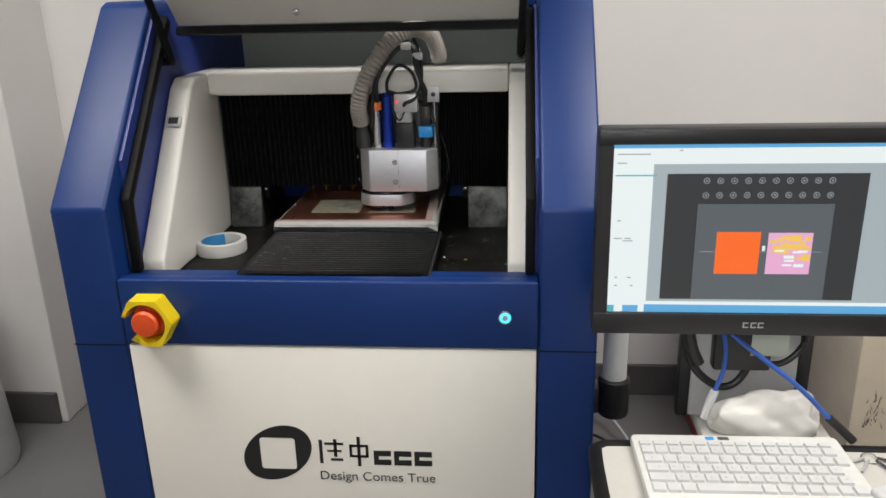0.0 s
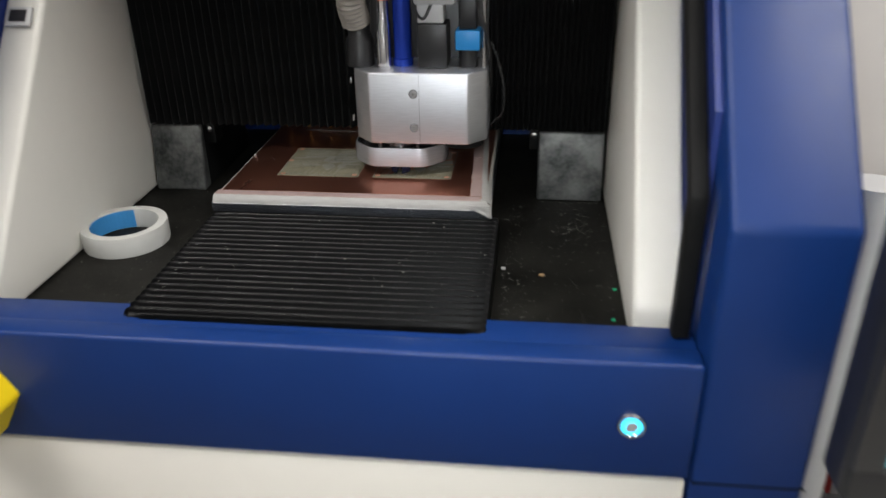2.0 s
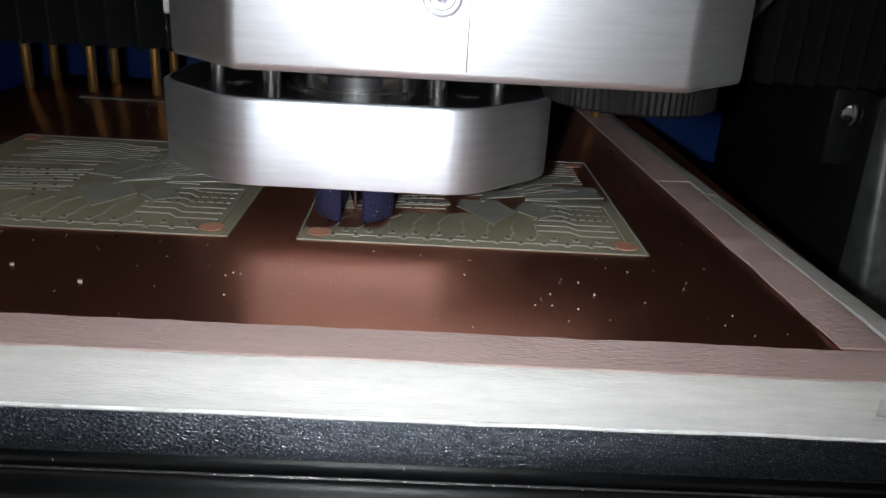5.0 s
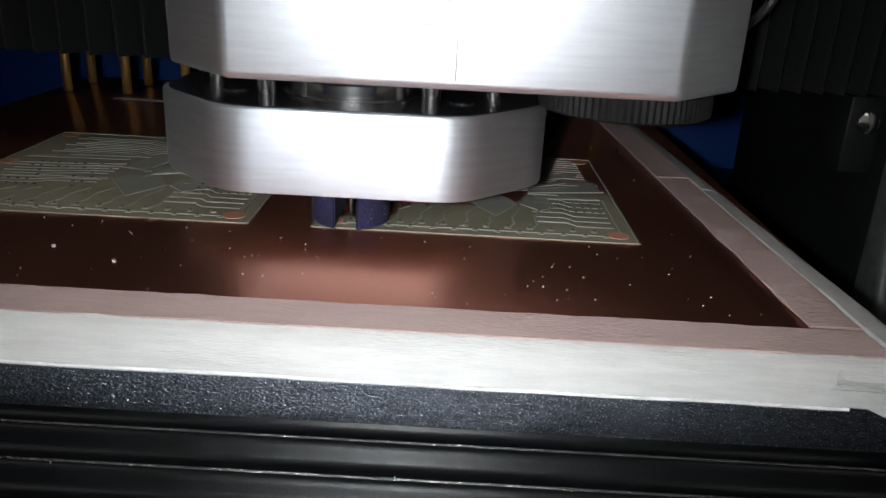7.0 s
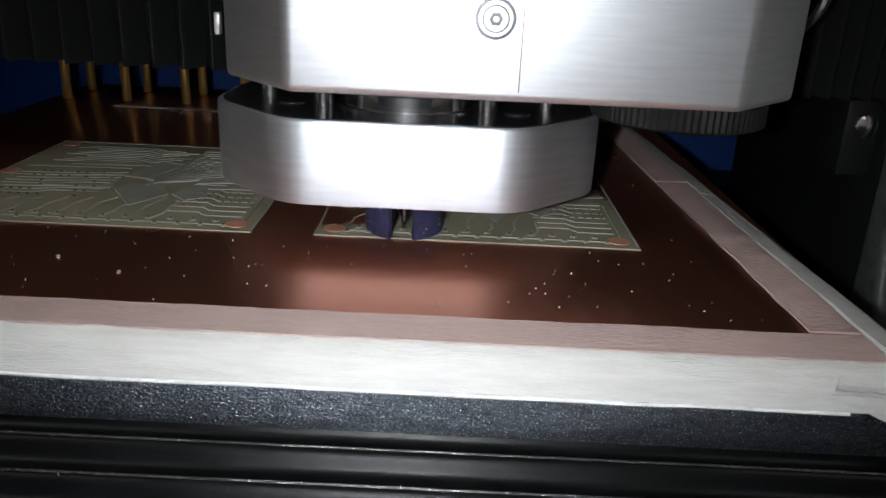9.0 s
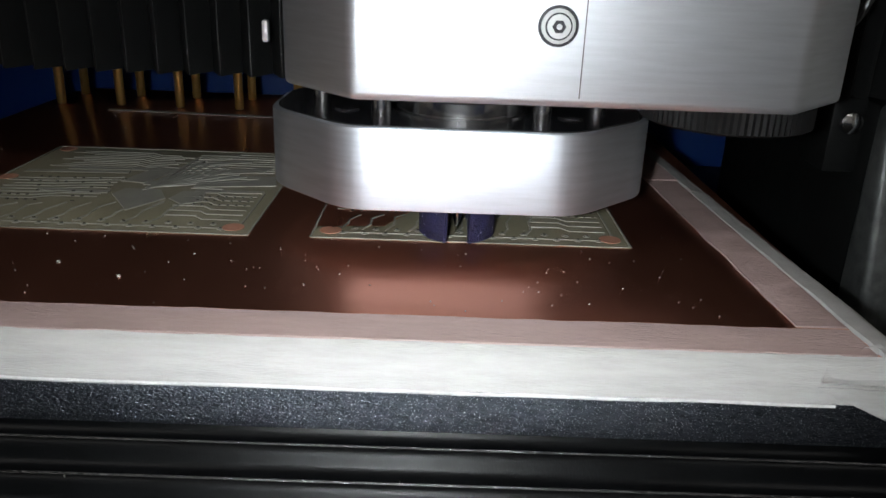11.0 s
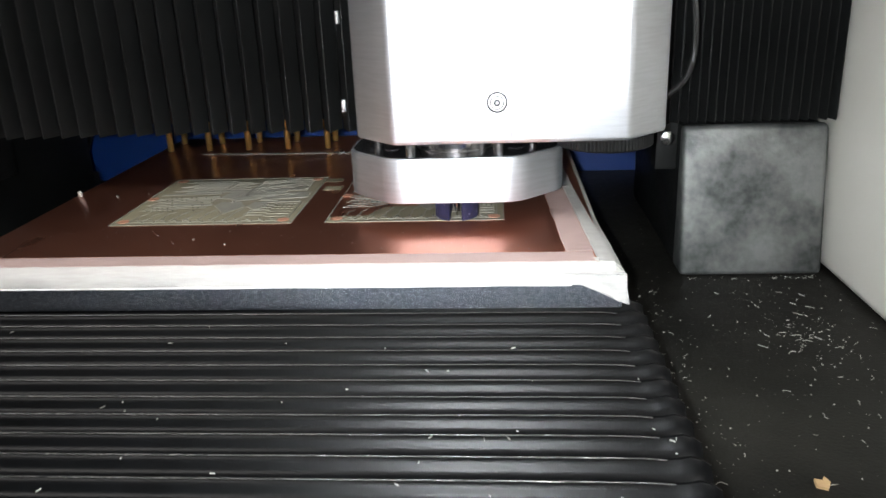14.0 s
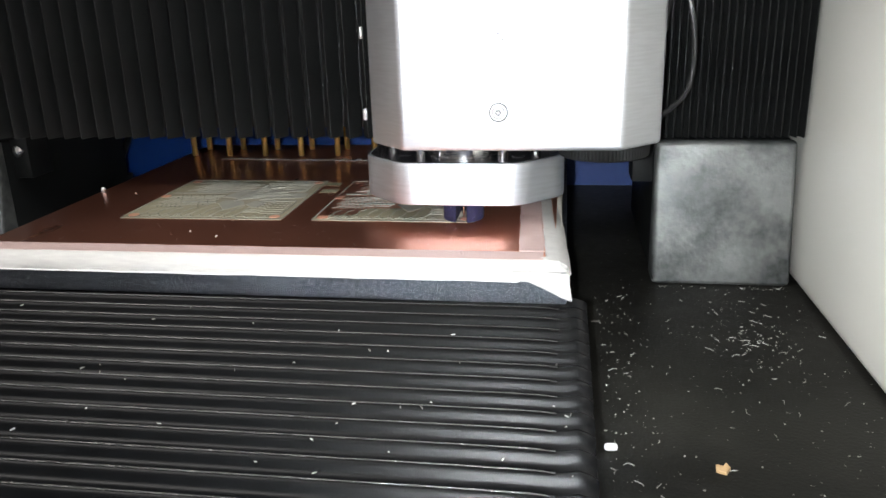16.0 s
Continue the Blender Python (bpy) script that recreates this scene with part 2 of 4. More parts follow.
def tube(bm, pts, radius, segs=10, steps=8, ribs=0.0):
    line = smooth_path(pts, steps)
    up, prev = Vector((0.31, 0.22, 0.93)), None
    for i, p in enumerate(line):
        d = (line[min(i + 1, len(line) - 1)] - line[max(i - 1, 0)]).normalized()
        s = d.cross(up).normalized()
        w = s.cross(d)
        r = radius * (1 + (ribs if i % 2 else -ribs))
        ring = [bm.verts.new(p + r * (math.cos(2 * math.pi * k / segs) * s + math.sin(2 * math.pi * k / segs) * w)) for k in range(segs)]
        if prev:
            for k in range(segs):
                bm.faces.new((prev[k], prev[(k + 1) % segs], ring[(k + 1) % segs], ring[k]))
        else:
            bm.faces.new(ring[::-1])
        prev = ring
    bm.faces.new(prev)
    return bm


def mesh_of(name, bm, material, smooth=False):
    me = bpy.data.meshes.new(name)
    bmesh.ops.recalc_face_normals(bm, faces=bm.faces[:])
    if smooth:
        for f in bm.faces:
            f.smooth = True
        for e in bm.edges:
            if len(e.link_faces) == 2 and e.calc_face_angle(0) > radians(38):
                e.smooth = False
    bm.to_mesh(me)
    bm.free()
    me.materials.append(material)
    return me


def part(name, bm, material, parent=None, label="", smooth=True):
    ob = new(name, mesh_of(name, bm, material, smooth))
    ob.parent = parent
    if label:
        tagged(ob, label)
    return ob


def B():
    return bmesh.new()


def thing(name, label, category, group="", kind=""):
    return tagged(new(name), label, category, group, kind)


def setting(name, bm, material, label, category):
    return tagged(part(name, bm, material, smooth=False), label, category, kind="structure")


# ---- the room ----
setting("floor", box(B(), -3.2, 3.2, -4.2, 1.3, -0.12, 0.0), GREY_FLOOR, "smooth grey vinyl floor of the workshop", "floor")
setting("ceiling", box(B(), -3.2, 3.2, -4.2, 1.3, 2.7, 2.82), CEIL, "plain white painted workshop ceiling", "ceiling")
setting("wall_north", box(B(), -3.2, 3.2, 1.06, 1.2, 0, 2.7), WALL, "white painted wall behind the blue machine", "wall")
setting("wall_south", box(B(), -3.2, 3.2, -4.2, -4.06, 0, 2.7), WALL, "plain white painted wall", "wall")
setting("wall_west", box(B(), -3.2, -3.06, -4.06, 1.06, 0, 2.7), WALL, "plain white painted wall", "wall")
setting("wall_east", box(B(), 3.06, 3.2, -4.06, 1.06, 0, 2.7), WALL, "plain white painted wall", "wall")
setting("pillar", box(B(), -3.06, -1.20, 0.78, 1.06, 0, 2.7, 0.004), WALL, "white painted wall projection beside the machine", "wall")
setting("baseboard_1", box(B(), -3.06, -1.22, 0.764, 0.78, 0, 0.115, 0.003), BASEBOARD, "dark grey baseboard along the wall", "baseboard")
setting("baseboard_2", box(B(), -1.2, 3.06, 1.044, 1.06, 0, 0.115, 0.003), BASEBOARD, "dark grey baseboard along the wall", "baseboard")
for lx, ly in ((-0.9, -0.75), (1.4, -0.65), (0.2, -3.0)):
    cl = thing("ceiling_lamp", "flat white ceiling lamp panel, lit", "ceiling lamp", "ceiling lamps")
    part("frame", box(B(), lx - 0.63, lx + 0.63, ly - 0.33, ly + 0.33, 2.668, 2.70, 0.004), WHITE_P, cl)
    part("diffuser", box(B(), lx - 0.6, lx + 0.6, ly - 0.30, ly + 0.30, 2.655, 2.667), LAMP, cl)


# ---- the milling machine's cabinet ----
machine = thing("milling_machine", "blue and cream circuit board milling machine, lid raised", "milling machine")
SILL, BEDZ = 0.932, 0.897


def column(x0, x1):
    pts = [(-0.27, 0.04), (-0.27, 1.052), (0.0, 1.362), (0.02, 1.37), (0.55, 1.37), (0.55, 0.04)]
    return prism(B(), pts, "x", x0, x1, 0.006, 3)


part("side_column", column(-0.447, -0.352), BLUE, machine, "blue painted steel side column")
part("side_column", column(0.352, 0.447), BLUE, machine, "blue painted steel side column")
for sx in (-1, 1):
    part("panel_seam", box(B(), *sorted((sx * 0.3535, sx * 0.4475)), -0.2704, -0.2690, 0.8095, 0.8115), RUBBER, machine)
part("apron", box(B(), -0.351, 0.351, -0.272, -0.246, 0.814, SILL, 0.004, 3), BLUE, machine, "blue painted band below the opening")
part("sill", box(B(), -0.351, 0.351, -0.2455, -0.204, 0.88, 0.9255, 0.002), BLUE, machine, "blue painted sill")
part("front_panel", box(B(), -0.349, 0.349, -0.270, -0.25, 0.06, 0.811, 0.003), CREAM, machine, "cream painted front panel")
part("plinth", box(B(), -0.40, 0.40, -0.22, 0.5, 0.0, 0.05), RUBBER, machine)
part("inner_wall", prism(B(), [(-0.20, 0.88), (-0.20, 1.118), (0.0, 1.345), (0.50, 1.345), (0.50, 0.88)], "x", -0.3515, -0.346), INNER_BLUE, machine)
part("inner_wall", prism(B(), [(-0.20, 0.88), (-0.20, 1.118), (0.0, 1.345), (0.50, 1.345), (0.50, 0.88)], "x", 0.346, 0.3515), INNER_BLUE, machine)
part("back_wall", box(B(), -0.346, 0.346, 0.47, 0.50, 0.88, 1.36), BACK_GREY, machine, "grey-green back panel")
part("lower_back", box(B(), -0.3, 0.3, 0.40, 0.42, 0.88, 1.0), BLUE, machine, "blue painted inner back plate")
part("roof", box(B(), -0.351, 0.351, 0.12, 0.55, 1.345, 1.372, 0.003), BLUE, machine)
bed = part("bed", box(B(), -0.346, 0.346, -0.204, 0.47, 0.86, BEDZ), BED, machine, "black painted machine bed with white dust")
# rubber seals round the opening
for sx in (-1, 1):
    pts = [(-0.226, 0.927), (-0.226, 1.058), (0.022, 1.343), (0.036, 1.331), (-0.208, 1.051), (-0.208, 0.927)]
    part("seal", prism(B(), pts, "x", sx * 0.3455, sx * 0.330, 0.003), RUBBER, machine)
# cream cheeks on both sides of the gantry
for sx in (-1, 1):
    pts = [(-0.194, BEDZ), (-0.194, 0.937), (0.02, 1.212), (0.045, 1.228), (0.24, 1.228), (0.24, BEDZ)]
    part("cheek", prism(B(), pts, "x", sx * 0.3445, sx * 0.301, 0.006, 3), WHITE_CAST, machine, "white enamelled side cheek")
part("gantry_cover", box(B(), -0.3005, 0.3005, 0.10, 0.24, 1.184, 1.2275, 0.005, 3), WHITE_CAST, machine, "white enamelled cover over the gantry")
part("gantry_beam", box(B(), -0.3005, 0.3005, 0.17, 0.235, 0.99, 1.183), BLACK, machine)
# the raised lid, its seal and struts
lid = part("lid", prism(B(), [(0.045, 1.322), (0.056, 1.332), (-0.252, 1.674), (-0.263, 1.664)], "x", -0.322, 0.322, 0.003), CREAM, machine, "cream painted lid, raised")
part("lid_seal", prism(B(), [(0.040, 1.308), (0.062, 1.304), (0.064, 1.3155), (0.043, 1.3215)], "x", -0.326, 0.326), RUBBER, machine)
part("lid_knob", lathe(B(), [(0.004, 0), (0.004, -0.008), (0.006, -0.009), (0.006, -0.013), (0.003, -0.015)], (-0.085, 0.0275, 1.345), "y", 16), STEEL, machine)
for sx in (-1, 1):
    st = part("gas_strut", tube(B(), [(sx * 0.322, -0.005, 1.262), (sx * 0.324, -0.025, 1.31), (sx * 0.327, -0.060, 1.38), (sx * 0.330, -0.105, 1.47)], 0.0075, 10, 4), RUBBER, machine, "black gas strut")
    part("strut_joint", lathe(B(), [(0.007, 0), (0.007, sx * 0.03)], (sx * 0.317, -0.005, 1.262), "x", 12), DARK_STEEL, st)

# emergency stop on the apron
EX, EZ = -0.2955, 0.866
es = part("emergency_stop", lathe(B(), [(0.016, 0), (0.016, -0.020), (0.0215, -0.022), (0.023, -0.034), (0.020, -0.0385), (0.010, -0.0395)], (EX, -0.272, EZ), "y", 32), RED, machine, "red mushroom push button")
collar = B()
n = 72
prev = None
for k in range(n + 1):
    deg = 226 + (360 - 62) * k / n
    a = radians(deg)
    hexr = 0.0425 / max(math.cos(((deg % 60) - 30) * math.pi / 180), 0.86) * 0.97
    depth = 0.034 if 260 < deg % 360 or deg % 360 < 140 else 0.022 + 0.012 * abs(math.sin(a * 3))
    c, s_ = math.cos(a), math.sin(a)
    ringv = [collar.verts.new(p) for p in ((EX + 0.033 * c, -0.2725, EZ + 0.033 * s_), (EX + hexr * c, -0.2725, EZ + hexr * s_), (EX + hexr * 0.98 * c, -0.272 - depth, EZ + hexr * 0.98 * s_), (EX + 0.0345 * c, -0.272 - depth, EZ + 0.0345 * s_))]
    if prev:
        for j in range(4):
            collar.faces.new((prev[j], prev[(j + 1) % 4], ringv[(j + 1) % 4], ringv[j]))
    else:
        collar.faces.new(ringv)
    prev = ringv
collar.faces.new(prev[::-1])
part("guard_collar", collar, YELLOW, es, "yellow plastic guard collar")
part("button_base", lathe(B(), [(0.030, 0), (0.030, -0.010), (0.027, -0.012)], (EX, -0.2722, EZ), "y", 32), RED, es)
# power button
pb = part("power_button", lathe(B(), [(0.0125, 0), (0.0125, -0.002), (0.0115, -0.004), (0.0095, -0.004), (0.0085, -0.0025)], (0.2975, -0.272, 0.8715), "y", 28), STEEL, machine, "steel push button with a lit ring")
part("lit_ring", lathe(B(), [(0.0082, 0), (0.0082, -0.0012), (0.0055, -0.0014)], (0.2975, -0.2744, 0.8715), "y", 24), CYAN_LED, pb, "cyan glowing ring")
part("button_cap", lathe(B(), [(0.005, 0), (0.005, -0.001)], (0.2975, -0.2757, 0.8715), "y", 20), SILVER, pb)
# small display on the cheek
th = thing("thermometer", "small white panel thermometer with a dark display", "thermometer")
tm = pose(-0.3225, -0.0275, 1.1545, -39.5, 0, 0)
for nm, bmx, mt in (("case", box(B(), -0.014, 0.014, -0.004, 0.0, -0.011, 0.011, 0.002), WHITE_P), ("display", box(B(), -0.009, 0.009, -0.0052, -0.0042, -0.0065, 0.0065), BLACK)):
    p = part(nm, bmx, mt, th)
th.matrix_world = tm
# printed mark on the front panel
mark = thing("printed_mark", "black printed emblem and lettering on the cream panel", "sign")
yp = -0.2706
ring = B()
cx0, cz0, k0 = -0.106, 0.603, 48
for k in range(k0):
    a0, a1 = 2 * math.pi * k / k0, 2 * math.pi * (k + 1) / k0

    def el(a):
        u, v = 0.068 * math.cos(a), 0.050 * math.sin(a)
        return cx0 + u * math.cos(0.6) - v * math.sin(0.6), cz0 + u * math.sin(0.6) + v * math.cos(0.6)

    def sq(a):
        m = 0.032 / max(abs(math.cos(a)), abs(math.sin(a)))
        return cx0 + 0.001 + m * math.cos(a + 0.6 - 0.6), cz0 - 0.001 + m * math.sin(a)
    a0s, a1s = a0 + 0.6, a1 + 0.6
    pts = [el(a0), el(a1), sq(a1s), sq(a0s)]
    prism(ring, pts, "y", yp, yp + 0.0004)
bmesh.ops.remove_doubles(ring, verts=ring.verts[:], dist=0.00002)
part("emblem", ring, INK, mark, smooth=False)


def bars(rects, name, material, parent):
    b = B()
    for x0, z0, x1, z1 in rects:
        box(b, min(x0, x1), max(x0, x1), yp, yp + 0.0004, min(z0, z1), max(z0, z1))
    return part(name, b, material, parent, smooth=False)


bars([(-0.030, 0.584, -0.024, 0.632), (-0.020, 0.622, 0.014, 0.627), (-0.016, 0.608, 0.010, 0.612), (-0.010, 0.590, 0.012, 0.595), (-0.004, 0.598, 0.002, 0.634)], "character_block", INK, mark)
bars([(0.024, 0.598, 0.058, 0.603), (0.024, 0.619, 0.058, 0.624), (0.024, 0.598, 0.029, 0.624), (0.053, 0.598, 0.058, 0.624), (0.038, 0.580, 0.044, 0.640)], "character_block", INK, mark)
for x0 in (0.067, 0.103, 0.139):
    bars([(x0, 0.584, x0 + 0.031, 0.595), (x0, 0.602, x0 + 0.031, 0.613), (x0, 0.5951, x0 + 0.009, 0.6019)], "letter_block", INK, mark)


def text(name, body, size, m, material, parent=None, extrude=0.0002):
    cu = bpy.data.curves.new(name, "FONT")
    cu.body, cu.size, cu.extrude = body, size, extrude
    tmp = new(name, cu)
    me = bpy.data.meshes.new_from_object(tmp.evaluated_get(bpy.context.evaluated_depsgraph_get()))
    bpy.data.objects.remove(tmp)
    me.materials.clear()
    me.materials.append(material)
    ob = new(name, me)
    ob.parent = parent
    ob.matrix_world = m
    return ob


text("slogan", "Design Comes True", 0.0255, pose(-0.033, yp - 0.0003, 0.551, 90, 0, 0), GREY_INK, mark)

# ---- gantry: iron posts, upright bellows ----
for sx, xi in ((-1, 0.2285), (1, 0.2155)):
    p = thing("gantry_post", "worn grey cast iron gantry post on the black bed", "machine post", "gantry posts")
    part("face_plate", prism(B(), [(0.135, BEDZ), (0.157, BEDZ), (0.157, 0.984), (0.149, 0.984)], "x", *sorted((sx * xi, sx * 0.2975)), 0.003, 3), IRON, p)
    part("foot", box(B(), *sorted((sx * (xi + 0.001), sx * 0.2975)), 0.1572, 0.31, BEDZ, 0.983, 0.002), BELLOW_V, p, "black painted foot")
    part("flange", box(B(), *sorted((sx * (xi - 0.012), sx * (xi + 0.0009))), 0.165, 0.19, 0.955, 0.984, 0.001), BELLOW_V, p)
    part("bolt", lathe(B(), [(0.0042, 0), (0.0042, -0.004), (0.002, -0.005)], (sx * (xi - 0.006), 0.1648, 0.975), "y", 14), STEEL, p)

# ---- moving things get their meshes here and their keys in motions() ----
moving_folds = []


def upright_fold(h0, h1, pitch):
    """One fold of the upright bellows, a shallow wedge with a worn ridge."""
    b = B()
    pts = [(0, 0.0), (pitch * 0.44, -0.0098), (pitch * 0.52, -0.011), (pitch * 0.55, -0.011), (pitch * 0.62, -0.0098), (pitch * 1.05, 0.0)]
    prism(b, pts, "z", h0, h1)
    return mesh_of("fold", b, BELLOW_V)


def ridge(h0, h1, pitch):
    return mesh_of("ridge", box(B(), pitch * 0.52, pitch * 0.55, -0.0113, -0.0108, h0 + 0.001, h1), FOLD_EDGE)


HEAD_X0 = 0.050
for side, xa, xb, count in (("a", -0.2990, HEAD_X0 - 0.035, 30), ("b", 0.2990, HEAD_X0 + 0.09, 24)):
    bel = thing("upright_bellows", "black folded bellows shielding the gantry rail", "bellows", "gantry bellows")
    pitch = abs(xb - xa) / count
    me, rm = upright_fold(0.987, 1.183, pitch), ridge(0.987, 1.183, pitch)
    for i in range(count):
        f = (i + (0 if side == "a" else 1)) / count
        o = new("fold", me)
        o.parent = bel
        e = new("worn_ridge", rm)
        e.parent = o
        moving_folds.append((o, xa + (xb - xa) * f, 0.1535, f))

# ---- the table with its board ----
table = thing("work_table", "black anodised sliding table plate under the board", "work table")
part("plate", box(B(), -0.161, 0.163, 0.0, 0.315, 0.9300, 0.9418, 0.0012), TABLE, table)
part("slide", box(B(), -0.12, 0.12, 0.02, 0.30, BEDZ, 0.9298), BLACK, table)

board = thing("copper_board", "copper clad circuit board with two milled square patterns", "circuit board")
part("backing_board", box(B(), -0.157, 0.160, 0.004, 0.312, 0.942, 0.9478, 0.0008), TRAY, board, "pale backing board")
part("copper_sheet", box(B(), -0.1535, 0.157, 0.006, 0.308, 0.9482, 0.950, 0.0003), COPPER, board, "thin copper cladding")
rng = random.Random(4)
PZ = 0.950


def strip(b, pts, w, z, h=0.0002):
    """Flat tracks along a bent line."""
    for (x0, y0), (x1, y1) in zip(pts, pts[1:]):
        h += 0.0000031 * (len(b.faces) % 41)
        d = Vector((x1 - x0, y1 - y0))
        if d.length < 1e-5:
            continue
        nrm = Vector((-d.y, d.x)).normalized() * w / 2
        e = d.normalized() * w / 2
        q = [(x0 - e.x + nrm.x, y0 - e.y + nrm.y), (x0 - e.x - nrm.x, y0 - e.y - nrm.y), (x1 + e.x - nrm.x, y1 + e.y - nrm.y), (x1 + e.x + nrm.x, y1 + e.y + nrm.y)]
        prism(b, q, "z", z, z + h)
        h = 0.0002


def dot(b, x, y, r, z, h=0.0002, segs=10):
    prism(b, [(x + r * math.cos(2 * math.pi * k / segs), y + r * math.sin(2 * math.pi * k / segs)) for k in range(segs)], "z", z, z + h)


def pattern(x0, y0, w, bare):
    """One milled circuit, w metres wide: bare laminate, tracks, drilled holes and corner pads. bare: the outline that is cleared."""
    d = 0.098
    circ = part("milled_circuit", prism(B(), [(x0 + u * w, y0 + v * d) for u, v in bare], "z", PZ + 0.00005, PZ + 0.0003), FR4, board, "bare greenish laminate with tracks", smooth=False)
    z = PZ + 0.00035
    b = B()
    P = lambda *uv: [(x0 + u * w, y0 + v * d) for u, v in uv]  # noqa: E731
    strip(b, P((0, 0), (1, 0), (1, 1), (0, 1), (0, 0)), 0.0006, z)
    strip(b, P((0.05, 0.05), (0.93, 0.05), (0.96, 0.09), (0.96, 0.42)), 0.0005, z)
    strip(b, P((0.06, 0.62), (0.40, 0.64)), 0.0030, z)
    strip(b, P((0.62, 0.60), (0.95, 0.62)), 0.0042, z)
    # broad tapered tracks round the middle, each on its own level
    broad = [((0.18, 0.655), (0.50, 0.675), (0.50, 0.715), (0.18, 0.69)), ((0.20, 0.375), (0.44, 0.37), (0.44, 0.40), (0.20, 0.405)),
             ((0.46, 0.36), (0.57, 0.19), (0.65, 0.33), (0.60, 0.43), (0.48, 0.43)), ((0.66, 0.33), (0.72, 0.27), (0.78, 0.31), (0.76, 0.41), (0.68, 0.42)),
             ((0.69, 0.63), (0.90, 0.70), (0.92, 0.77), (0.68, 0.69)), ((0.70, 0.47), (0.98, 0.52), (0.96, 0.61), (0.70, 0.53)),
             ((0.72, 0.41), (0.95, 0.42), (0.95, 0.45), (0.72, 0.44)), ((0.43, 0.52), (0.52, 0.50), (0.58, 0.70), (0.49, 0.72)),
             ((0.52, 0.48), (0.66, 0.50), (0.68, 0.535), (0.53, 0.53)), ((0.60, 0.74), (0.82, 0.84), (0.82, 0.87), (0.60, 0.78))]
    for k, q in enumerate(broad):
        prism(b, P(*q), "z", z, z + 0.00022 + 0.000012 * k)
    for k in range(9):
        strip(b, P((0.55, 0.42 + 0.004 * k), (0.60 + 0.035 * k, 0.86 - 0.035 * k)), 0.0011, z, 0.00036)
    for k in range(9):
        u = 0.08 + 0.075 * k
        strip(b, P((u, 0.08), (u + 0.02, 0.13), (u + 0.02, 0.17 + 0.02 * (k % 3)), (u + 0.05, 0.22 + 0.01 * k)), 0.0006, z)
    for k in range(8):
        v = 0.28 + 0.035 * k
        strip(b, P((0.05 + 0.02 * (k % 3), v), (0.22, v + 0.01), (0.27 + 0.02 * k, v + 0.04), (0.42, v + 0.045)), 0.0007, z)
    for k in range(10):
        v = 0.70 + 0.026 * k
        strip(b, P((0.10 + 0.03 * (k % 4), v), (0.40, v), (0.45, v - 0.03), (0.52 + 0.03 * (k % 3), v - 0.03)), 0.0007, z)
    for k in range(9):
        v = 0.66 + 0.033 * k
        strip(b, P((0.60, v), (0.70 + 0.02 * (k % 3), v + 0.01), (0.75, v + 0.03), (0.93, v + 0.03)), 0.0008, z)
    for k in range(7):
        v = 0.16 + 0.05 * k
        strip(b, P((0.70, v), (0.80, v), (0.83, v - 0.03), (0.94, v - 0.03)), 0.0006, z)
    for k in range(26):
        dot(b, x0 + (0.06 + 0.034 * k) * w, y0 + (0.045 if k % 2 else 0.085) * d, 0.0011, z)
    part("track_layer", b, TRACE, circ, "pale milled tracks", smooth=False)
    h = B()
    z += 0.0003
    for k in range(26):
        dot(h, x0 + (0.06 + 0.034 * k) * w, y0 + (0.045 if k % 2 else 0.085) * d, 0.0005, z)
    for r in range(6):
        for k in range(11):
            if rng.random() < 0.45:
                dot(h, x0 + (0.10 + 0.030 * k + 0.008 * r) * w, y0 + (0.26 + 0.055 * r) * d, 0.0006, z)
    for r in range(3):
        for k in range(7):
            dot(h, x0 + (0.76 + 0.028 * k) * w, y0 + (0.27 + 0.045 * r) * d, 0.0005, z)
    tagged(part("hole_layer", h, HOLE, circ, "dark drilled holes", smooth=False), kind="stuff")
    for u, v in ((0.055, 0.055), (0.945, 0.055), (0.055, 0.945), (0.945, 0.945), (0.03, 0.52)):
        q = B()
        dot(q, x0 + u * w, y0 + v * d, 0.0033, z, 0.0002, 18)
        part("copper_pad", q, COPPER_PAD, circ, "round bright copper pad", smooth=False)


pattern(-0.1015, 0.0685, 0.100, [(0, 0), (1, 0), (1, 1), (0, 1)])
pattern(0.017, 0.0690, 0.0945, [(0.0, 0.0), (1, 0), (1, 0.5), (0.72, 0.5), (0.62, 0.30), (0.30, 0.28), (0.22, 0.12), (0.0, 0.10)])
b = B()
box(b, -0.003 + 0.001, 0.010, 0.155, 0.163, PZ + 0.0001, PZ + 0.0003)
box(b, 0.0015, 0.0125, 0.135, 0.144, PZ + 0.0001, PZ + 0.0003)
part("test_patch", b, FR4, board, smooth=False)

# masking tape round the board
tapes = thing("masking_tape", "pale masking tape strip holding the board's edge", "tape", "tape strips")
b = B()
nx, prof = 90, [(0.0045, 0.9504), (0.0036, 0.95095), (0.0015, 0.9500), (-0.0006, 0.9478), (-0.0019, 0.9450), (-0.0024, 0.9424), (-0.0018, 0.9421), (0.0012, 0.9445), (0.002, 0.9485)]
rows_v = []
for i in range(nx + 1):
    x = -0.1575 + 0.317 * i / nx
    wob = [0.0006 * noise.noise((x * 90, 3.1 * j, 0.0)) for j in range(len(prof))]
    rows_v.append([b.verts.new((x, y + (wob[j] if j else 1.2 * wob[j]), zz + 0.5 * abs(wob[j]))) for j, (y, zz) in enumerate(prof)])
for r0, r1 in zip(rows_v, rows_v[1:]):
    for j in range(len(prof)):
        k = (j + 1) % len(prof)
        b.faces.new((r0[j], r1[j], r1[k], r0[k]))
b.faces.new(rows_v[0])
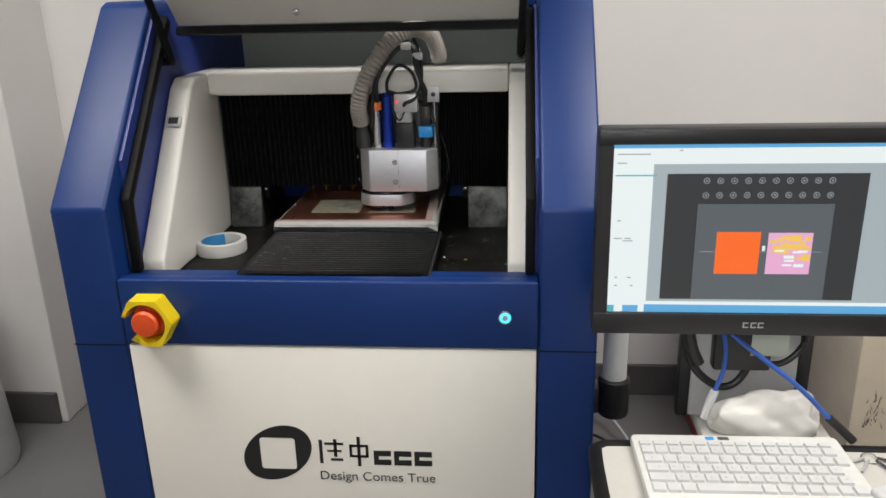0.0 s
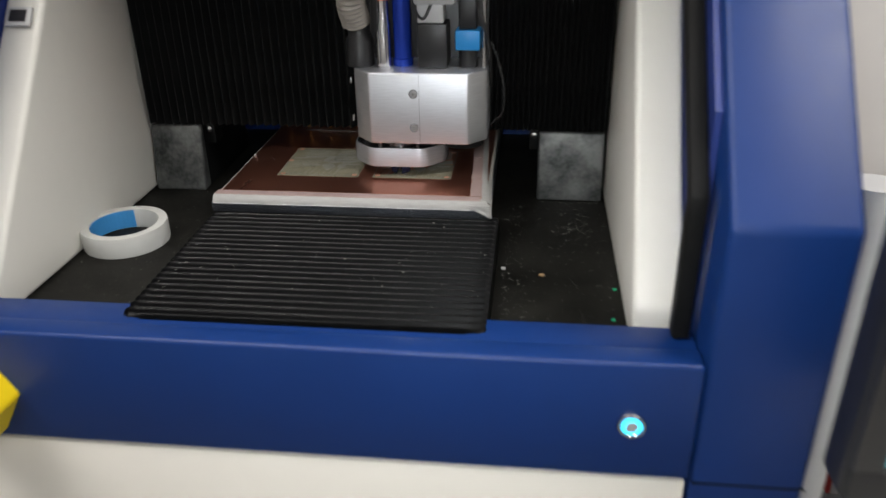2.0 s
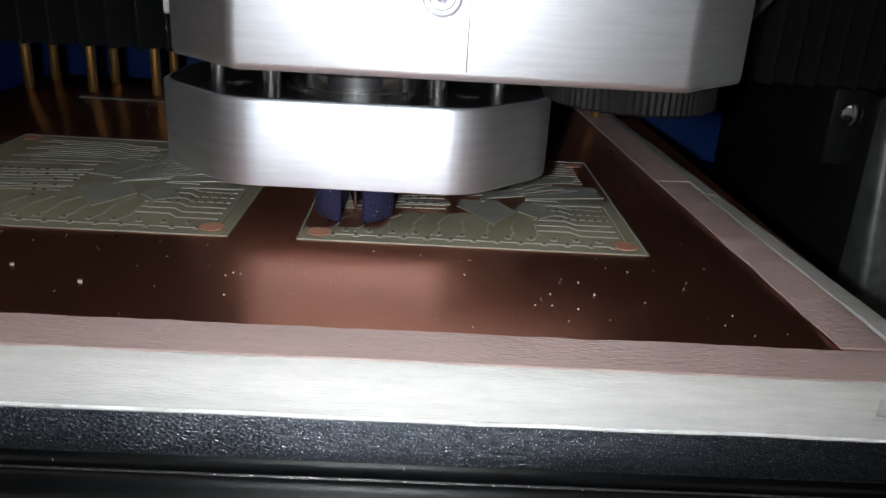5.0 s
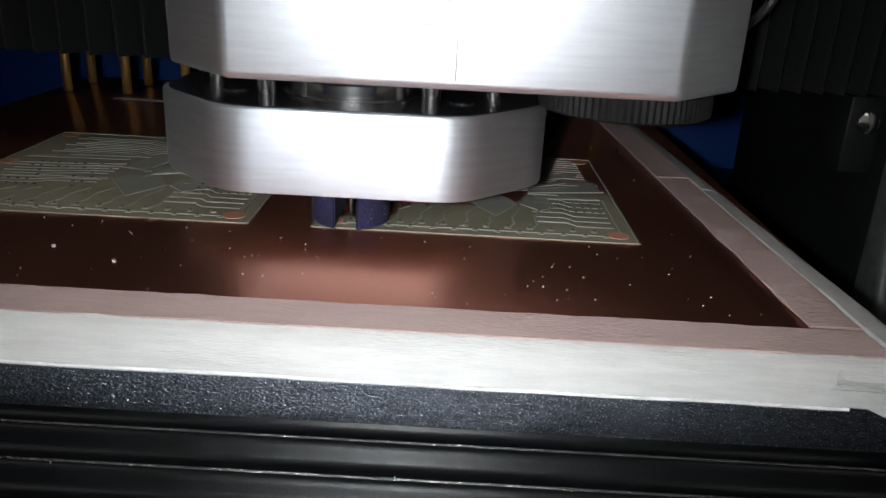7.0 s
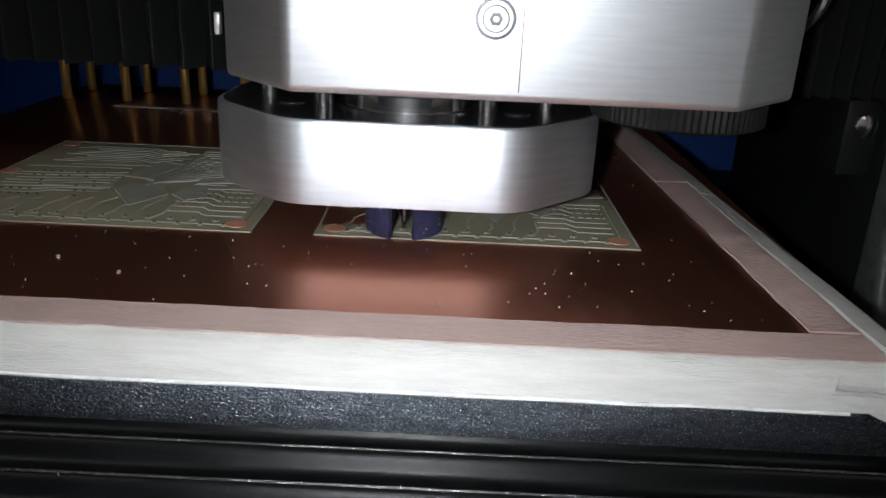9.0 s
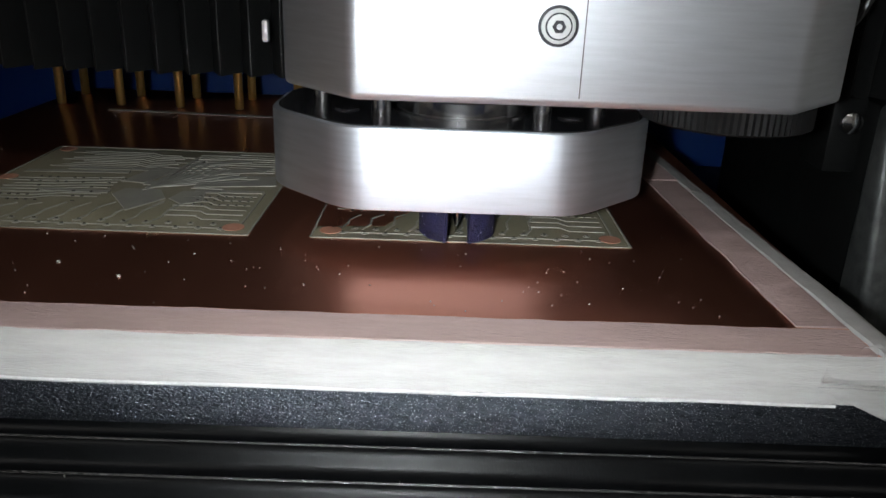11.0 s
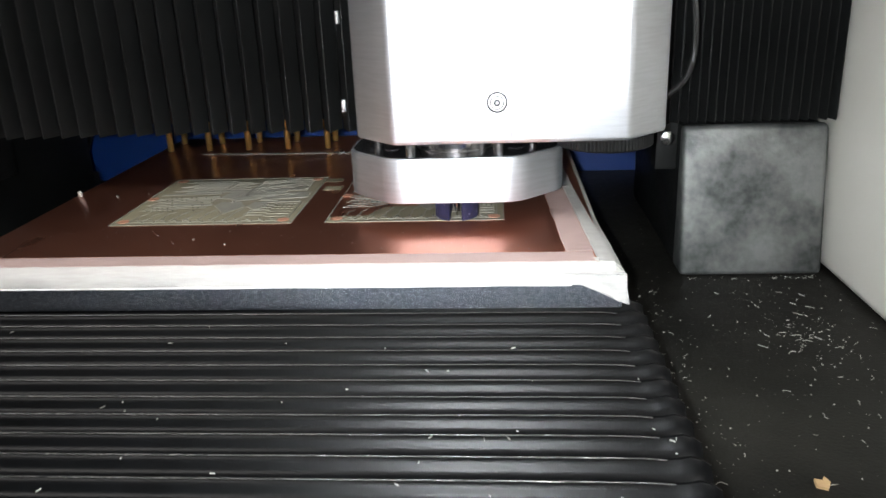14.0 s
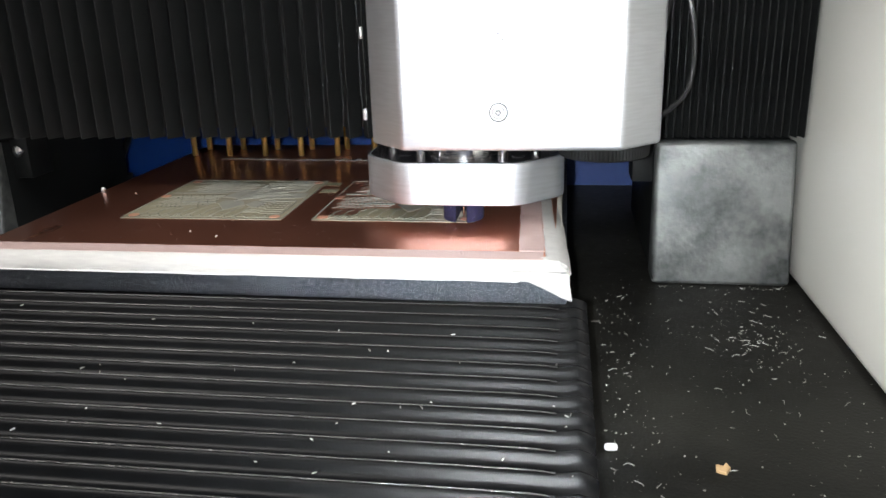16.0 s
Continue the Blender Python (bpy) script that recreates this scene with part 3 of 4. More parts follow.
b.faces.new(rows_v[-1][::-1])
part("front_strip", b, MASKING, tapes)
# thin pale bead that draws the bright highlight along the tape's bottom fold
part("lip_highlight", tube(B(), [(x, -0.0026 - 0.0002 * noise.noise((x * 60, 0, 0)), 0.9423 + 0.0003 * noise.noise((x * 40, 5, 0))) for x in [-0.1565 + 0.0099 * i for i in range(31)]], 0.00042, 6, 3), TAPE_HIGHLIGHT, tapes, "lower edge of the tape, its highlight put into a paler, glossy bead")
b = B()
prev = None
for i in range(nx + 1):
    x = -0.1575 + 0.3090 * i / nx
    edge_y = 0.0178 + 0.0005 * noise.noise((x * 160, 1.7, 0.0)) + (0.0006 if -0.06 < x < -0.02 else 0) * abs(noise.noise((x * 500, 8.0, 0)))
    lift = 0.0007 * max(0, 1 - abs(x - 0.012 - 0.006) / 0.009) * (0.5 + 0.5 * math.sin(x * 900))
    cur = [b.verts.new(p) for p in ((x, edge_y, 0.9503), (x, edge_y - 0.0002, 0.9506), (x, 0.010, 0.95075 + lift), (x, 0.0046, 0.9509), (x, 0.0046, 0.9503))]
    if prev:
        for j in range(5):
            b.faces.new((prev[j], cur[j], cur[(j + 1) % 5], prev[(j + 1) % 5]))
    else:
        b.faces.new(cur)
    prev = cur
b.faces.new(prev[::-1])
part("top_strip", b, MASKING_THIN, tapes, "pinkish tape over the copper")
for y0, y1, dz in ((0.0188, 0.146, 0.0), (0.1445, 0.300, 0.0004)):
    b = B()
    sec = [(0.1395, 0.9503), (0.1398, 0.9507 + dz), (0.1514, 0.9509 + dz), (0.1521, 0.9503)]
    prev = None
    for i in range(25):
        y = y0 + (y1 - y0) * i / 24
        cur = [b.verts.new((x - 0.046 * (y - 0.018) + 0.0007 * noise.noise((y * 70, j * 2.3, 5.0)), y, zz)) for j, (x, zz) in enumerate(sec)]
        if prev:
            for j in range(len(sec)):
                k = (j + 1) % len(sec)
                b.faces.new((prev[j], prev[k], cur[k], cur[j]))
        else:
            b.faces.new(cur)
        prev = cur
    b.faces.new(prev[::-1])
    part("side_strip", b, MASKING_THIN, tapes, "pinkish tape over the copper")
    b = B()
    sec = [(0.1523, 0.9500), (0.1527, 0.9508 + dz), (0.1585, 0.9503), (0.1625, 0.9478), (0.1645, 0.9440), (0.1635, 0.9430), (0.1605, 0.9470), (0.157, 0.9490)]
    prev = None
    for i in range(25):
        y = y0 - 0.014 + (y1 - y0 + 0.014) * i / 24
        cur = [b.verts.new((x - 0.052 * (y - 0.018) + 0.0006 * noise.noise((y * 70, j * 2.3, 5.0)), y, zz)) for j, (x, zz) in enumerate(sec)]
        if prev:
            for j in range(len(sec)):
                k = (j + 1) % len(sec)
                b.faces.new((prev[j], prev[k], cur[k], cur[j]))
        else:
            b.faces.new(cur)
        prev = cur
    b.faces.new(prev[::-1])
    part("side_wrap", b, MASKING, tapes)


def sheet(b, q, nu, nv, thick, amp, seed):
    """A crumpled flap between four corners."""
    q = [Vector(p) for p in q]
    nrm = (q[1] - q[0]).cross(q[3] - q[0]).normalized()
    grid = []
    for side in (0, 1):
        rows_g = []
        for i in range(nu + 1):
            u, line = i / nu, []
            for j in range(nv + 1):
                v = j / nv
                p = (1 - u) * (1 - v) * q[0] + u * (1 - v) * q[1] + u * v * q[2] + (1 - u) * v * q[3]
                bulge = amp * (noise.noise((u * 3 + seed, v * 3, seed)) + 0.5 * abs(noise.noise((u * 7, v * 7, seed + 4)))) + amp * math.sin(math.pi * u) * 0.4
                line.append(b.verts.new(p + nrm * (bulge + side * thick)))
            rows_g.append(line)
        grid.append(rows_g)
    for g in grid:
        for i in range(nu):
            for j in range(nv):
                b.faces.new((g[i][j], g[i + 1][j], g[i + 1][j + 1], g[i][j + 1]))
    rim = [(i, 0) for i in range(nu)] + [(nu, j) for j in range(nv)] + [(i, nv) for i in range(nu, 0, -1)] + [(0, j) for j in range(nv, 0, -1)]
    for (i, j), (k, l) in zip(rim, rim[1:] + rim[:1]):
        b.faces.new((grid[0][i][j], grid[0][k][l], grid[1][k][l], grid[1][i][j]))


b = B()
sheet(b, [(0.136, -0.0026, 0.9465), (0.1640, -0.0030, 0.9470), (0.1645, -0.0040, 0.9335), (0.1540, -0.0040, 0.9385)], 14, 8, 0.0005, -0.0010, 2.0)
sheet(b, [(0.1635, -0.0030, 0.9475), (0.1612, 0.036, 0.9474), (0.1632, 0.030, 0.9415), (0.1655, -0.0038, 0.9335)], 14, 6, 0.0005, 0.0008, 5.0)
sheet(b, [(0.140, 0.0035, 0.9508), (0.1545, 0.0100, 0.9511), (0.1640, -0.0026, 0.9475), (0.1370, -0.0022, 0.9475)], 14, 8, 0.0005, 0.0007, 8.0)
part("folded_corner", b, MASKING, tapes, "crumpled folded tape corner")
b = B()
strip(b, [(-0.112, 0.246), (-0.04, 0.242), (0.03, 0.240), (0.10, 0.243)], 0.004, PZ + 0.0002)
part("rear_strip", b, MASKING, tapes)

# tools standing in the board behind the circuits
tools = []
for i in range(10):
    for j in range(2):
        if i > 4 and j == 1:
            continue
        x = -0.1440 + 0.0308 * i
        if x > 0.15:
            continue
        y = 0.2585 if j == 0 else 0.287
        base = 0.9503
        t = thing("milling_tool", "brass shanked milling tool standing upright", "milling tool", "tools behind the board")
        part("shank", lathe(B(), [(0.0019, 0), (0.0023, 0.0005), (0.0023, 0.026), (0.0017, 0.0265)], (x, y, base), "z", 14), BRASS, t)
        part("cutter", lathe(B(), [(0.0011, 0), (0.0011, 0.006), (0.0004, 0.010)], (x, y, base + 0.0266), "z", 10), STEEL, t)
        tools.append(t)

# front bellows: folds that spread as the table slides
front_bellows = thing("floor_bellows", "black folded bellows covering the table slide", "bellows")
NF = 21
PF = 0.0113
BXL, BXR = -0.1605, 0.1735


def floor_fold():
    """One fold: a low toe, a rounded rise and a ridge; towards its ends the cloth is pinched flat and turns down."""
    b = B()
    prof = [(0.0, 0.9215), (0.0004, 0.9264), (0.0030, 0.9268), (0.0056, 0.9272), (0.0068, 0.9277), (0.0076, 0.9287), (0.0083, 0.9301), (0.0090, 0.9311), (0.0098, 0.9317), (0.0106, 0.9317), (0.0110, 0.9280), (0.0112, 0.9205), (0.0112, 0.9185), (0.0, 0.9185)]
    ends = [(0.0, 0.0225, 0.85), (0.0008, 0.0024, 0.8), (0.003, 0.0008, 0.75), (0.007, -0.0004, 0.6), (0.011, 0.0003, 0.42), (0.016, 0.0004, 0.22), (0.022, 0.0001, 0.06), (0.030, 0.0, 0.0)]
    stations = [(BXL + x, drop, pinch) for x, drop, pinch in ends] + [(-0.07, 0, 0), (0.0, 0, 0), (0.07, 0, 0)] + [(BXR - x, drop, pinch) for x, drop, pinch in ends[::-1]]
    prev = None
    for x, drop, pinch in stations:
        cur = []
        for j, (y, zz) in enumerate(prof):
            if 1 <= j <= 9:
                level = 0.9317 - 0.0105 * (1.0 - min(1.0, y / 0.0098))
                zz += pinch * (level - zz) + pinch * 0.0004 * math.sin(y * 560 + x * 240)
            cur.append(b.verts.new((x, y, zz - drop)))
        if prev:
            for j in range(len(prof)):
                m = (j + 1) % len(prof)
                b.faces.new((prev[j], cur[j], cur[m], prev[m]))
        else:
            b.faces.new(cur[::-1])
        prev = cur
    b.faces.new(prev)
    return mesh_of("floor_fold", b, BELLOW, True)


fold_mesh = floor_fold()
bead_mesh = mesh_of("ridge", tube(B(), [(BXL + 0.014, 0.0099, 0.9311), (BXL + 0.03, 0.0099, 0.9318), (-0.06, 0.0099, 0.9318), (0.06, 0.0099, 0.9318), (BXR - 0.03, 0.0099, 0.9318), (BXR - 0.014, 0.0099, 0.9311)], 0.0004, 6, 4), RIDGE, True)
floor_folds = []
for i in range(NF):
    o = new("fold", fold_mesh)
    o.parent = front_bellows
    e = new("ridge", bead_mesh)
    e.parent = o
    floor_folds.append((o, -0.2317 + PF * i, (i + 0.5) / NF))

# ---- the spindle head; its parts are laid out round the tool's axis ----
hd = thing("spindle_head", "brushed aluminium spindle head with hose and wiring", "spindle head")
HY = 0.091
plan = [(-0.029, 0.065), (0.085, 0.065), (0.106, 0.087), (0.106, 0.142), (-0.050, 0.142), (-0.050, 0.087)]
part("body", prism(B(), plan, "z", 0.994, 1.078, 0.0022, 3), ALU, hd, "brushed aluminium block")
part("joint_line", box(B(), 0.0288, 0.02905, 0.06485, 0.066, 0.9965, 1.0755), GREY_INK, hd)
for z in (1.014, 1.054):
    s = part("screw", lathe(B(), [(0.0042, 0), (0.0042, -0.0010), (0.0040, -0.0012)], (0.0222, 0.0651, z), "y", 28), SILVER, hd, "socket head steel screw")
    part("screw_seat", lathe(B(), [(0.0050, 0), (0.0050, -0.0004), (0.0043, -0.0004)], (0.0222, 0.0651, z), "y", 28), DARK_STEEL, s)
    part("head_groove", lathe(B(), [(0.0033, 0), (0.0033, -0.0003)], (0.0222, 0.06385, z), "y", 28), DARK_STEEL, s)
    part("head_cap", lathe(B(), [(0.0029, 0), (0.0029, -0.0003)], (0.0222, 0.0635, z), "y", 28), SILVER, s)
    part("socket", lathe(B(), [(0.0017, 0), (0.0017, -0.0003)], (0.0222, 0.06315, z), "y", 6), DARK_STEEL, s)
    part("socket_floor", lathe(B(), [(0.0007, 0), (0.0007, -0.0003)], (0.0222, 0.0628, z), "y", 10), SILVER, s)
nplan = [(-0.032, 0.069), (0.032, 0.069), (0.056, 0.093), (0.056, 0.125), (0.036, 0.146), (-0.036, 0.146), (-0.056, 0.125), (-0.056, 0.093)]


def rounded(pts, r, steps=6):
    out, m = [], len(pts)
    for i, p in enumerate(pts):
        a, p, c = Vector(pts[i - 1]), Vector(p), Vector(pts[(i + 1) % m])
        u, v = (a - p).normalized() * r, (c - p).normalized() * r
        for k in range(steps + 1):
            t = k / steps
            q = (1 - t) ** 2 * (p + u) + 2 * t * (1 - t) * p + t * t * (p + v)
            out.append((q.x, q.y))
    return out


part("pressure_foot", prism(B(), rounded(nplan, 0.008), "z", 0.9635, 0.9864, 0.0008, 2), ALU_H, hd, "milled aluminium pressure foot")
part("foot_plate", prism(B(), rounded([(x * 0.97, 0.107 + (y - 0.107) * 0.97) for x, y in nplan], 0.008), "z", 0.9865, 0.9868), DARK_STEEL, hd)
part("spindle_nose", lathe(B(), [(0.0205, 0), (0.0205, 0.0008), (0.0190, 0.0010), (0.0190, 0.0048), (0.0165, 0.0052), (0.0165, 0.0075)], (0.0, 0.098, 0.9866), "z", 36), STEEL, hd)
for x, y in ((-0.0225, 0.084), (0.0225, 0.086), (-0.042, 0.105), (0.040, 0.098)):
    part("guide_post", lathe(B(), [(0.0027, 0), (0.0027, 0.0073)], (x, y, 0.9867), "z", 16), STEEL, hd)
for x, y in ((-0.033, 0.092), (0.031, 0.089)):
    part("foot_screw", lathe(B(), [(0.0036, 0), (0.0034, 0.0005), (0.0014, 0.0006)], (x, y, 0.9868), "z", 16), DARK_STEEL, hd)
part("knurled_wheel", lathe(B(), [(0.0225, 0), (0.0240, 0.0008), (0.0240, 0.0068), (0.0225, 0.0073)], (0.077, 0.095, 0.9865), "z", 160, 0.010), RUBBER, hd, "black knurled wheel")
for sx in (-1, 1):
    pts = [(sx * 0.0032, HY - 0.011)]
    pts += [(sx * 0.0115 * math.cos(a), HY + 0.0115 * math.sin(a)) for a in [radians(-74 + 148 * k / 12) for k in range(13)]] + [(sx * 0.0032, HY + 0.011)]
    part("brush_segment", prism(B(), pts, "z", 0.9508, 0.9634, 0.0006, 1), BRUSH, hd, "dark blue brush segment")
part("cutter", lathe(B(), [(0.0003, 0), (0.0009, 0.004), (0.0016, 0.006), (0.0016, 0.0125)], (0, HY, 0.9502), "z", 14), STEEL, hd)
# what stands on the block
part("hose_socket", lathe(B(), [(0.016, 0), (0.016, 0.03), (0.013, 0.034), (0.013, 0.05)], (-0.044, 0.102, 1.0785), "z", 20), BLACK, hd)
part("suction_hose", tube(B(), [(-0.046, 0.100, 1.126), (-0.047, 0.084, 1.165), (-0.024, 0.077, 1.225), (0.018, 0.082, 1.282), (0.060, 0.105, 1.308), (0.092, 0.140, 1.294), (0.104, 0.170, 1.262), (0.104, 0.190, 1.245)], 0.0160, 14, 16, 0.08), HOSE, hd, "ribbed beige suction hose")
part("valve", lathe(B(), [(0.0085, 0), (0.0085, 0.05), (0.0075, 0.052), (0.0075, 0.075)], (-0.015, 0.096, 1.0785), "z", 18), STEEL, hd)
part("valve_cap", lathe(B(), [(0.0105, 0), (0.0105, 0.014), (0.009, 0.016)], (-0.015, 0.096, 1.1537), "z", 18), ORANGE, hd, "orange plastic cap")
part("spindle_motor", lathe(B(), [(0.012, 0), (0.012, 0.008), (0.0105, 0.009), (0.0105, 0.10), (0.008, 0.103), (0.008, 0.108)], (0.006, 0.104, 1.0785), "z", 24), BLUE_GLOSS, hd, "blue anodised motor")
part("stepper", box(B(), 0.026, 0.060, 0.085, 0.12, 1.0785, 1.128, 0.002), BLACK, hd, "black motor block")
part("connector", box(B(), 0.026, 0.056, 0.088, 0.118, 1.1285, 1.150, 0.002), WHITE_P, hd, "white plug")
part("junction_box", box(B(), 0.024, 0.070, 0.076, 0.097, 1.1505, 1.186, 0.003), SILVER, hd, "grey junction box")
part("indicator", lathe(B(), [(0.0022, 0), (0.0022, -0.002)], (0.029, 0.0739, 1.172), "y", 12), RED_LED, hd)
part("sensor_socket", lathe(B(), [(0.011, 0), (0.011, 0.020)], (0.083, 0.10, 1.0785), "z", 20), BLACK, hd)
part("camera_block", box(B(), 0.069, 0.097, 0.086, 0.114, 1.0988, 1.121, 0.002), SKY_BLUE, hd, "light blue sensor block")
part("sensor_top", box(B(), 0.073, 0.093, 0.09, 0.11, 1.1213, 1.16, 0.002), BLACK, hd)
br = part("bracket", box(B(), 0.088, 0.112, 0.090, 0.094, 1.168, 1.198, 0.001), SILVER, hd, "bright metal bracket")
part("bracket_hole", lathe(B(), [(0.0045, 0), (0.0045, -0.0006)], (0.100, 0.0898, 1.183), "y", 16), HOLE, br)
part("rod", lathe(B(), [(0.0025, 0), (0.0025, 0.089)], (0.101, 0.0965, 1.0785), "z", 10), STEEL, hd)
part("back_plate", box(B(), -0.045, 0.104, 0.1425, 0.168, 0.99, 1.16, 0.002), BLACK, hd)
for pts, r in (([(0.010, 0.092, 1.185), (0.012, 0.086, 1.212), (0.034, 0.084, 1.240), (0.060, 0.086, 1.226), (0.066, 0.088, 1.195), (0.036, 0.084, 1.186), (0.014, 0.088, 1.190)], 0.0032),
               ([(0.040, 0.104, 1.15), (0.046, 0.072, 1.168), (0.066, 0.078, 1.178), (0.078, 0.084, 1.21), (0.076, 0.10, 1.265), (0.06, 0.13, 1.285)], 0.0036),
               ([(0.083, 0.098, 1.16), (0.082, 0.088, 1.185), (0.074, 0.082, 1.225), (0.066, 0.09, 1.270), (0.036, 0.084, 1.272), (0.002, 0.078, 1.235), (-0.018, 0.082, 1.18), (-0.024, 0.09, 1.12)], 0.0045),
               ([(0.079, 0.098, 1.16), (0.086, 0.086, 1.19), (0.070, 0.080, 1.230), (0.058, 0.092, 1.282), (0.026, 0.084, 1.262), (-0.006, 0.078, 1.215), (-0.010, 0.084, 1.17)], 0.0035),
               ([(0.09, 0.10, 1.15), (0.10, 0.09, 1.13), (0.107, 0.095, 1.10), (0.108, 0.12, 1.05)], 0.0025),
               ([(0.018, 0.09, 1.18), (0.024, 0.076, 1.15), (0.034, 0.080, 1.135), (0.044, 0.084, 1.152)], 0.0018),
               ([(0.108, 0.125, 1.10), (0.118, 0.118, 1.075), (0.124, 0.116, 1.045), (0.122, 0.117, 1.018), (0.108, 0.125, 1.001)], 0.0016)):
    part("wire", tube(B(), pts, r, 8, 8), CABLE, hd, "black cable")
for x, y, z in ((0.050, 0.092, 1.276), (0.072, 0.094, 1.256)):
    part("cable_tag", box(B(), x - 0.010, x + 0.010, y - 0.012, y + 0.0, z - 0.007, z + 0.007, 0.003), WHITE_P, hd, "white cable tag")
for z in (1.004, 1.052):
    part("clip", box(B(), -0.0655, -0.0635, 0.130, 0.133, z - 0.0035, z + 0.0035, 0.0006), SILVER, hd, "small white clip")
for x in (-0.047, 0.103):
    for z in (1.004, 1.072):
        part("side_screw", lathe(B(), [(0.0022, 0), (0.0022, 0.003)], (x - 0.004, 0.143, z), "x", 10), STEEL, hd)

# ---- tape roll on the bed ----
roll = thing("tape_roll", "roll of white tape with a blue liner on the bed", "tape roll")
b = B()
prof, sg = [(0.048, 0.0), (0.0485, 0.002), (0.0485, 0.022), (0.048, 0.024), (0.0385, 0.024), (0.038, 0.022), (0.038, 0.002), (0.0385, 0.0)], 48
rings = [[b.verts.new((r * math.cos(2 * math.pi * k / sg), r * math.sin(2 * math.pi * k / sg), h)) for r, h in prof] for k in range(sg)]
for k in range(sg):
    a, c = rings[k], rings[(k + 1) % sg]
    for j in range(len(prof)):
        m = (j + 1) % len(prof)
        b.faces.new((a[j], c[j], c[m], a[m]))
part("tape_ring", b, PAPER, roll, "white tape")
b = B()
for k in range(10, 24):
    a0, a1 = 2 * math.pi * k / sg, 2 * math.pi * (k + 1) / sg
    prism(b, [(0.0378 * math.cos(a0), 0.0378 * math.sin(a0)), (0.0378 * math.cos(a1), 0.0378 * math.sin(a1)), (0.0368 * math.cos(a1), 0.0368 * math.sin(a1)), (0.0368 * math.cos(a0), 0.0368 * math.sin(a0))], "z", 0.001, 0.023)
bmesh.ops.remove_doubles(b, verts=b.verts[:], dist=0.00002)
part("liner", b, TAPE_BLUE, roll, "blue paper liner", smooth=False)
roll.matrix_world = pose(-0.262, -0.022, BEDZ + 0.0005, 0, 0, 25)

# dust and chips on the bed
dust = B()
for k in range(760):
    x, y = rng.uniform(0.180, 0.298), rng.uniform(-0.19, 0.135)
    pick = rng.random()
    if pick < 0.25:
        x, y = rng.gauss(0.262, 0.013), rng.gauss(0.055, 0.025)
    elif pick < 0.5:
        x, y = 0.1805 + abs(rng.gauss(0, 0.010)), rng.uniform(-0.17, 0.12)
    elif pick < 0.6:
        x, y = rng.uniform(0.22, 0.297), 0.133 - abs(rng.gauss(0, 0.004))
    if not (0.180 < x < 0.299 and -0.2 < y < 0.134):
        continue
    r, a = rng.choice((0.00006, 0.00008, 0.0001, 0.00014, 0.0002, 0.00034)), rng.uniform(0, 3.14)
    if rng.random() < 0.13:
        pts, q = [(x, y)], a
        for _ in range(rng.choice((3, 5, 7))):
            q += rng.uniform(-0.5, 0.7)
            pts.append((pts[-1][0] + 0.0007 * math.cos(q), pts[-1][1] + 0.0007 * math.sin(q)))
        strip(dust, pts, 0.00012, BEDZ, 0.0002)
    else:
        dot(dust, x, y, r, BEDZ, r, 5)
for k in range(70):
    x, y = rng.uniform(-0.29, -0.18), rng.uniform(-0.19, 0.14)
    dot(dust, x, y, rng.uniform(0.00015, 0.0004), BEDZ, 0.0004, 5)
tagged(part("swarf", dust, DUST, smooth=False), "pale milling dust and shavings on the black bed", "dust", kind="stuff")
chip = thing("wood_chip", "small tan chip lying on the black bed", "chip")
part("flake", prism(B(), [(0.2195, -0.068), (0.223, -0.0695), (0.225, -0.066), (0.224, -0.0625), (0.2225, -0.065), (0.220, -0.064)], "z", BEDZ, BEDZ + 0.0012), mat("tan_chip", (0.33, 0.22, 0.11), 0.7), chip)
for gx, gy in ((0.2965, -0.0925), (0.2905, -0.152)):
    green = thing("green_bit", "tiny green plastic bit beside the white cheek", "chip", "green bits")
    part("flake", prism(B(), [(gx - 0.0022, gy - 0.001), (gx + 0.001, gy - 0.002), (gx + 0.002, gy + 0.0012), (gx - 0.0012, gy + 0.0018)], "z", BEDZ, BEDZ + 0.0022, 0.0004, 1), GREEN_P, green)
pin = thing("locating_pin", "small white pin standing on the board's edge", "pin")
part("stem", lathe(B(), [(0.0010, 0), (0.0012, 0.0003), (0.0012, 0.0030), (0.0008, 0.0034)], (-0.1505, 0.131, PZ), "z", 12), WHITE_P, pin)
chip2 = thing("plastic_bit", "small white plastic bit beside the bellows", "chip")
part("flake", lathe(B(), [(0.001, 0), (0.0016, 0.001), (0.0016, 0.004), (0.001, 0.005)], (0.1785, -0.057, BEDZ + 0.0017), "x", 10), WHITE_P, chip2)
lint = B()
for k in range(80):
    x, y = rng.uniform(-0.155, 0.165), rng.uniform(-0.2, 0.0)
    a = rng.uniform(0, 3.1)
    n = rng.choice((0.0004, 0.0007, 0.0016))
    strip(lint, [(x, y), (x + n * math.cos(a), y + n * math.sin(a))], 0.00016, 0.9315, 0.0003)
tagged(part("lint", lint, DUST, smooth=False), "pale lint specks lying on the bellows", "dust", kind="stuff")
specks = B()
for k in range(170):
    x, y = rng.uniform(-0.15, 0.133), rng.choice((rng.uniform(0.02, 0.068), rng.uniform(0.02, 0.068), rng.uniform(0.07, 0.235)))
    dot(specks, x, y, rng.uniform(0.00006, 0.00018), PZ + 0.0001, 0.0003, 5)
for x, y in ((-0.125, 0.128), (-0.026, 0.035), (-0.045, 0.043)):
    dot(specks, x, y, 0.0005, PZ + 0.0001, 0.0006, 6)
specks_ob = tagged(part("board_dust", specks, DUST, smooth=False), "pale dust specks on the copper board", "dust", kind="stuff")

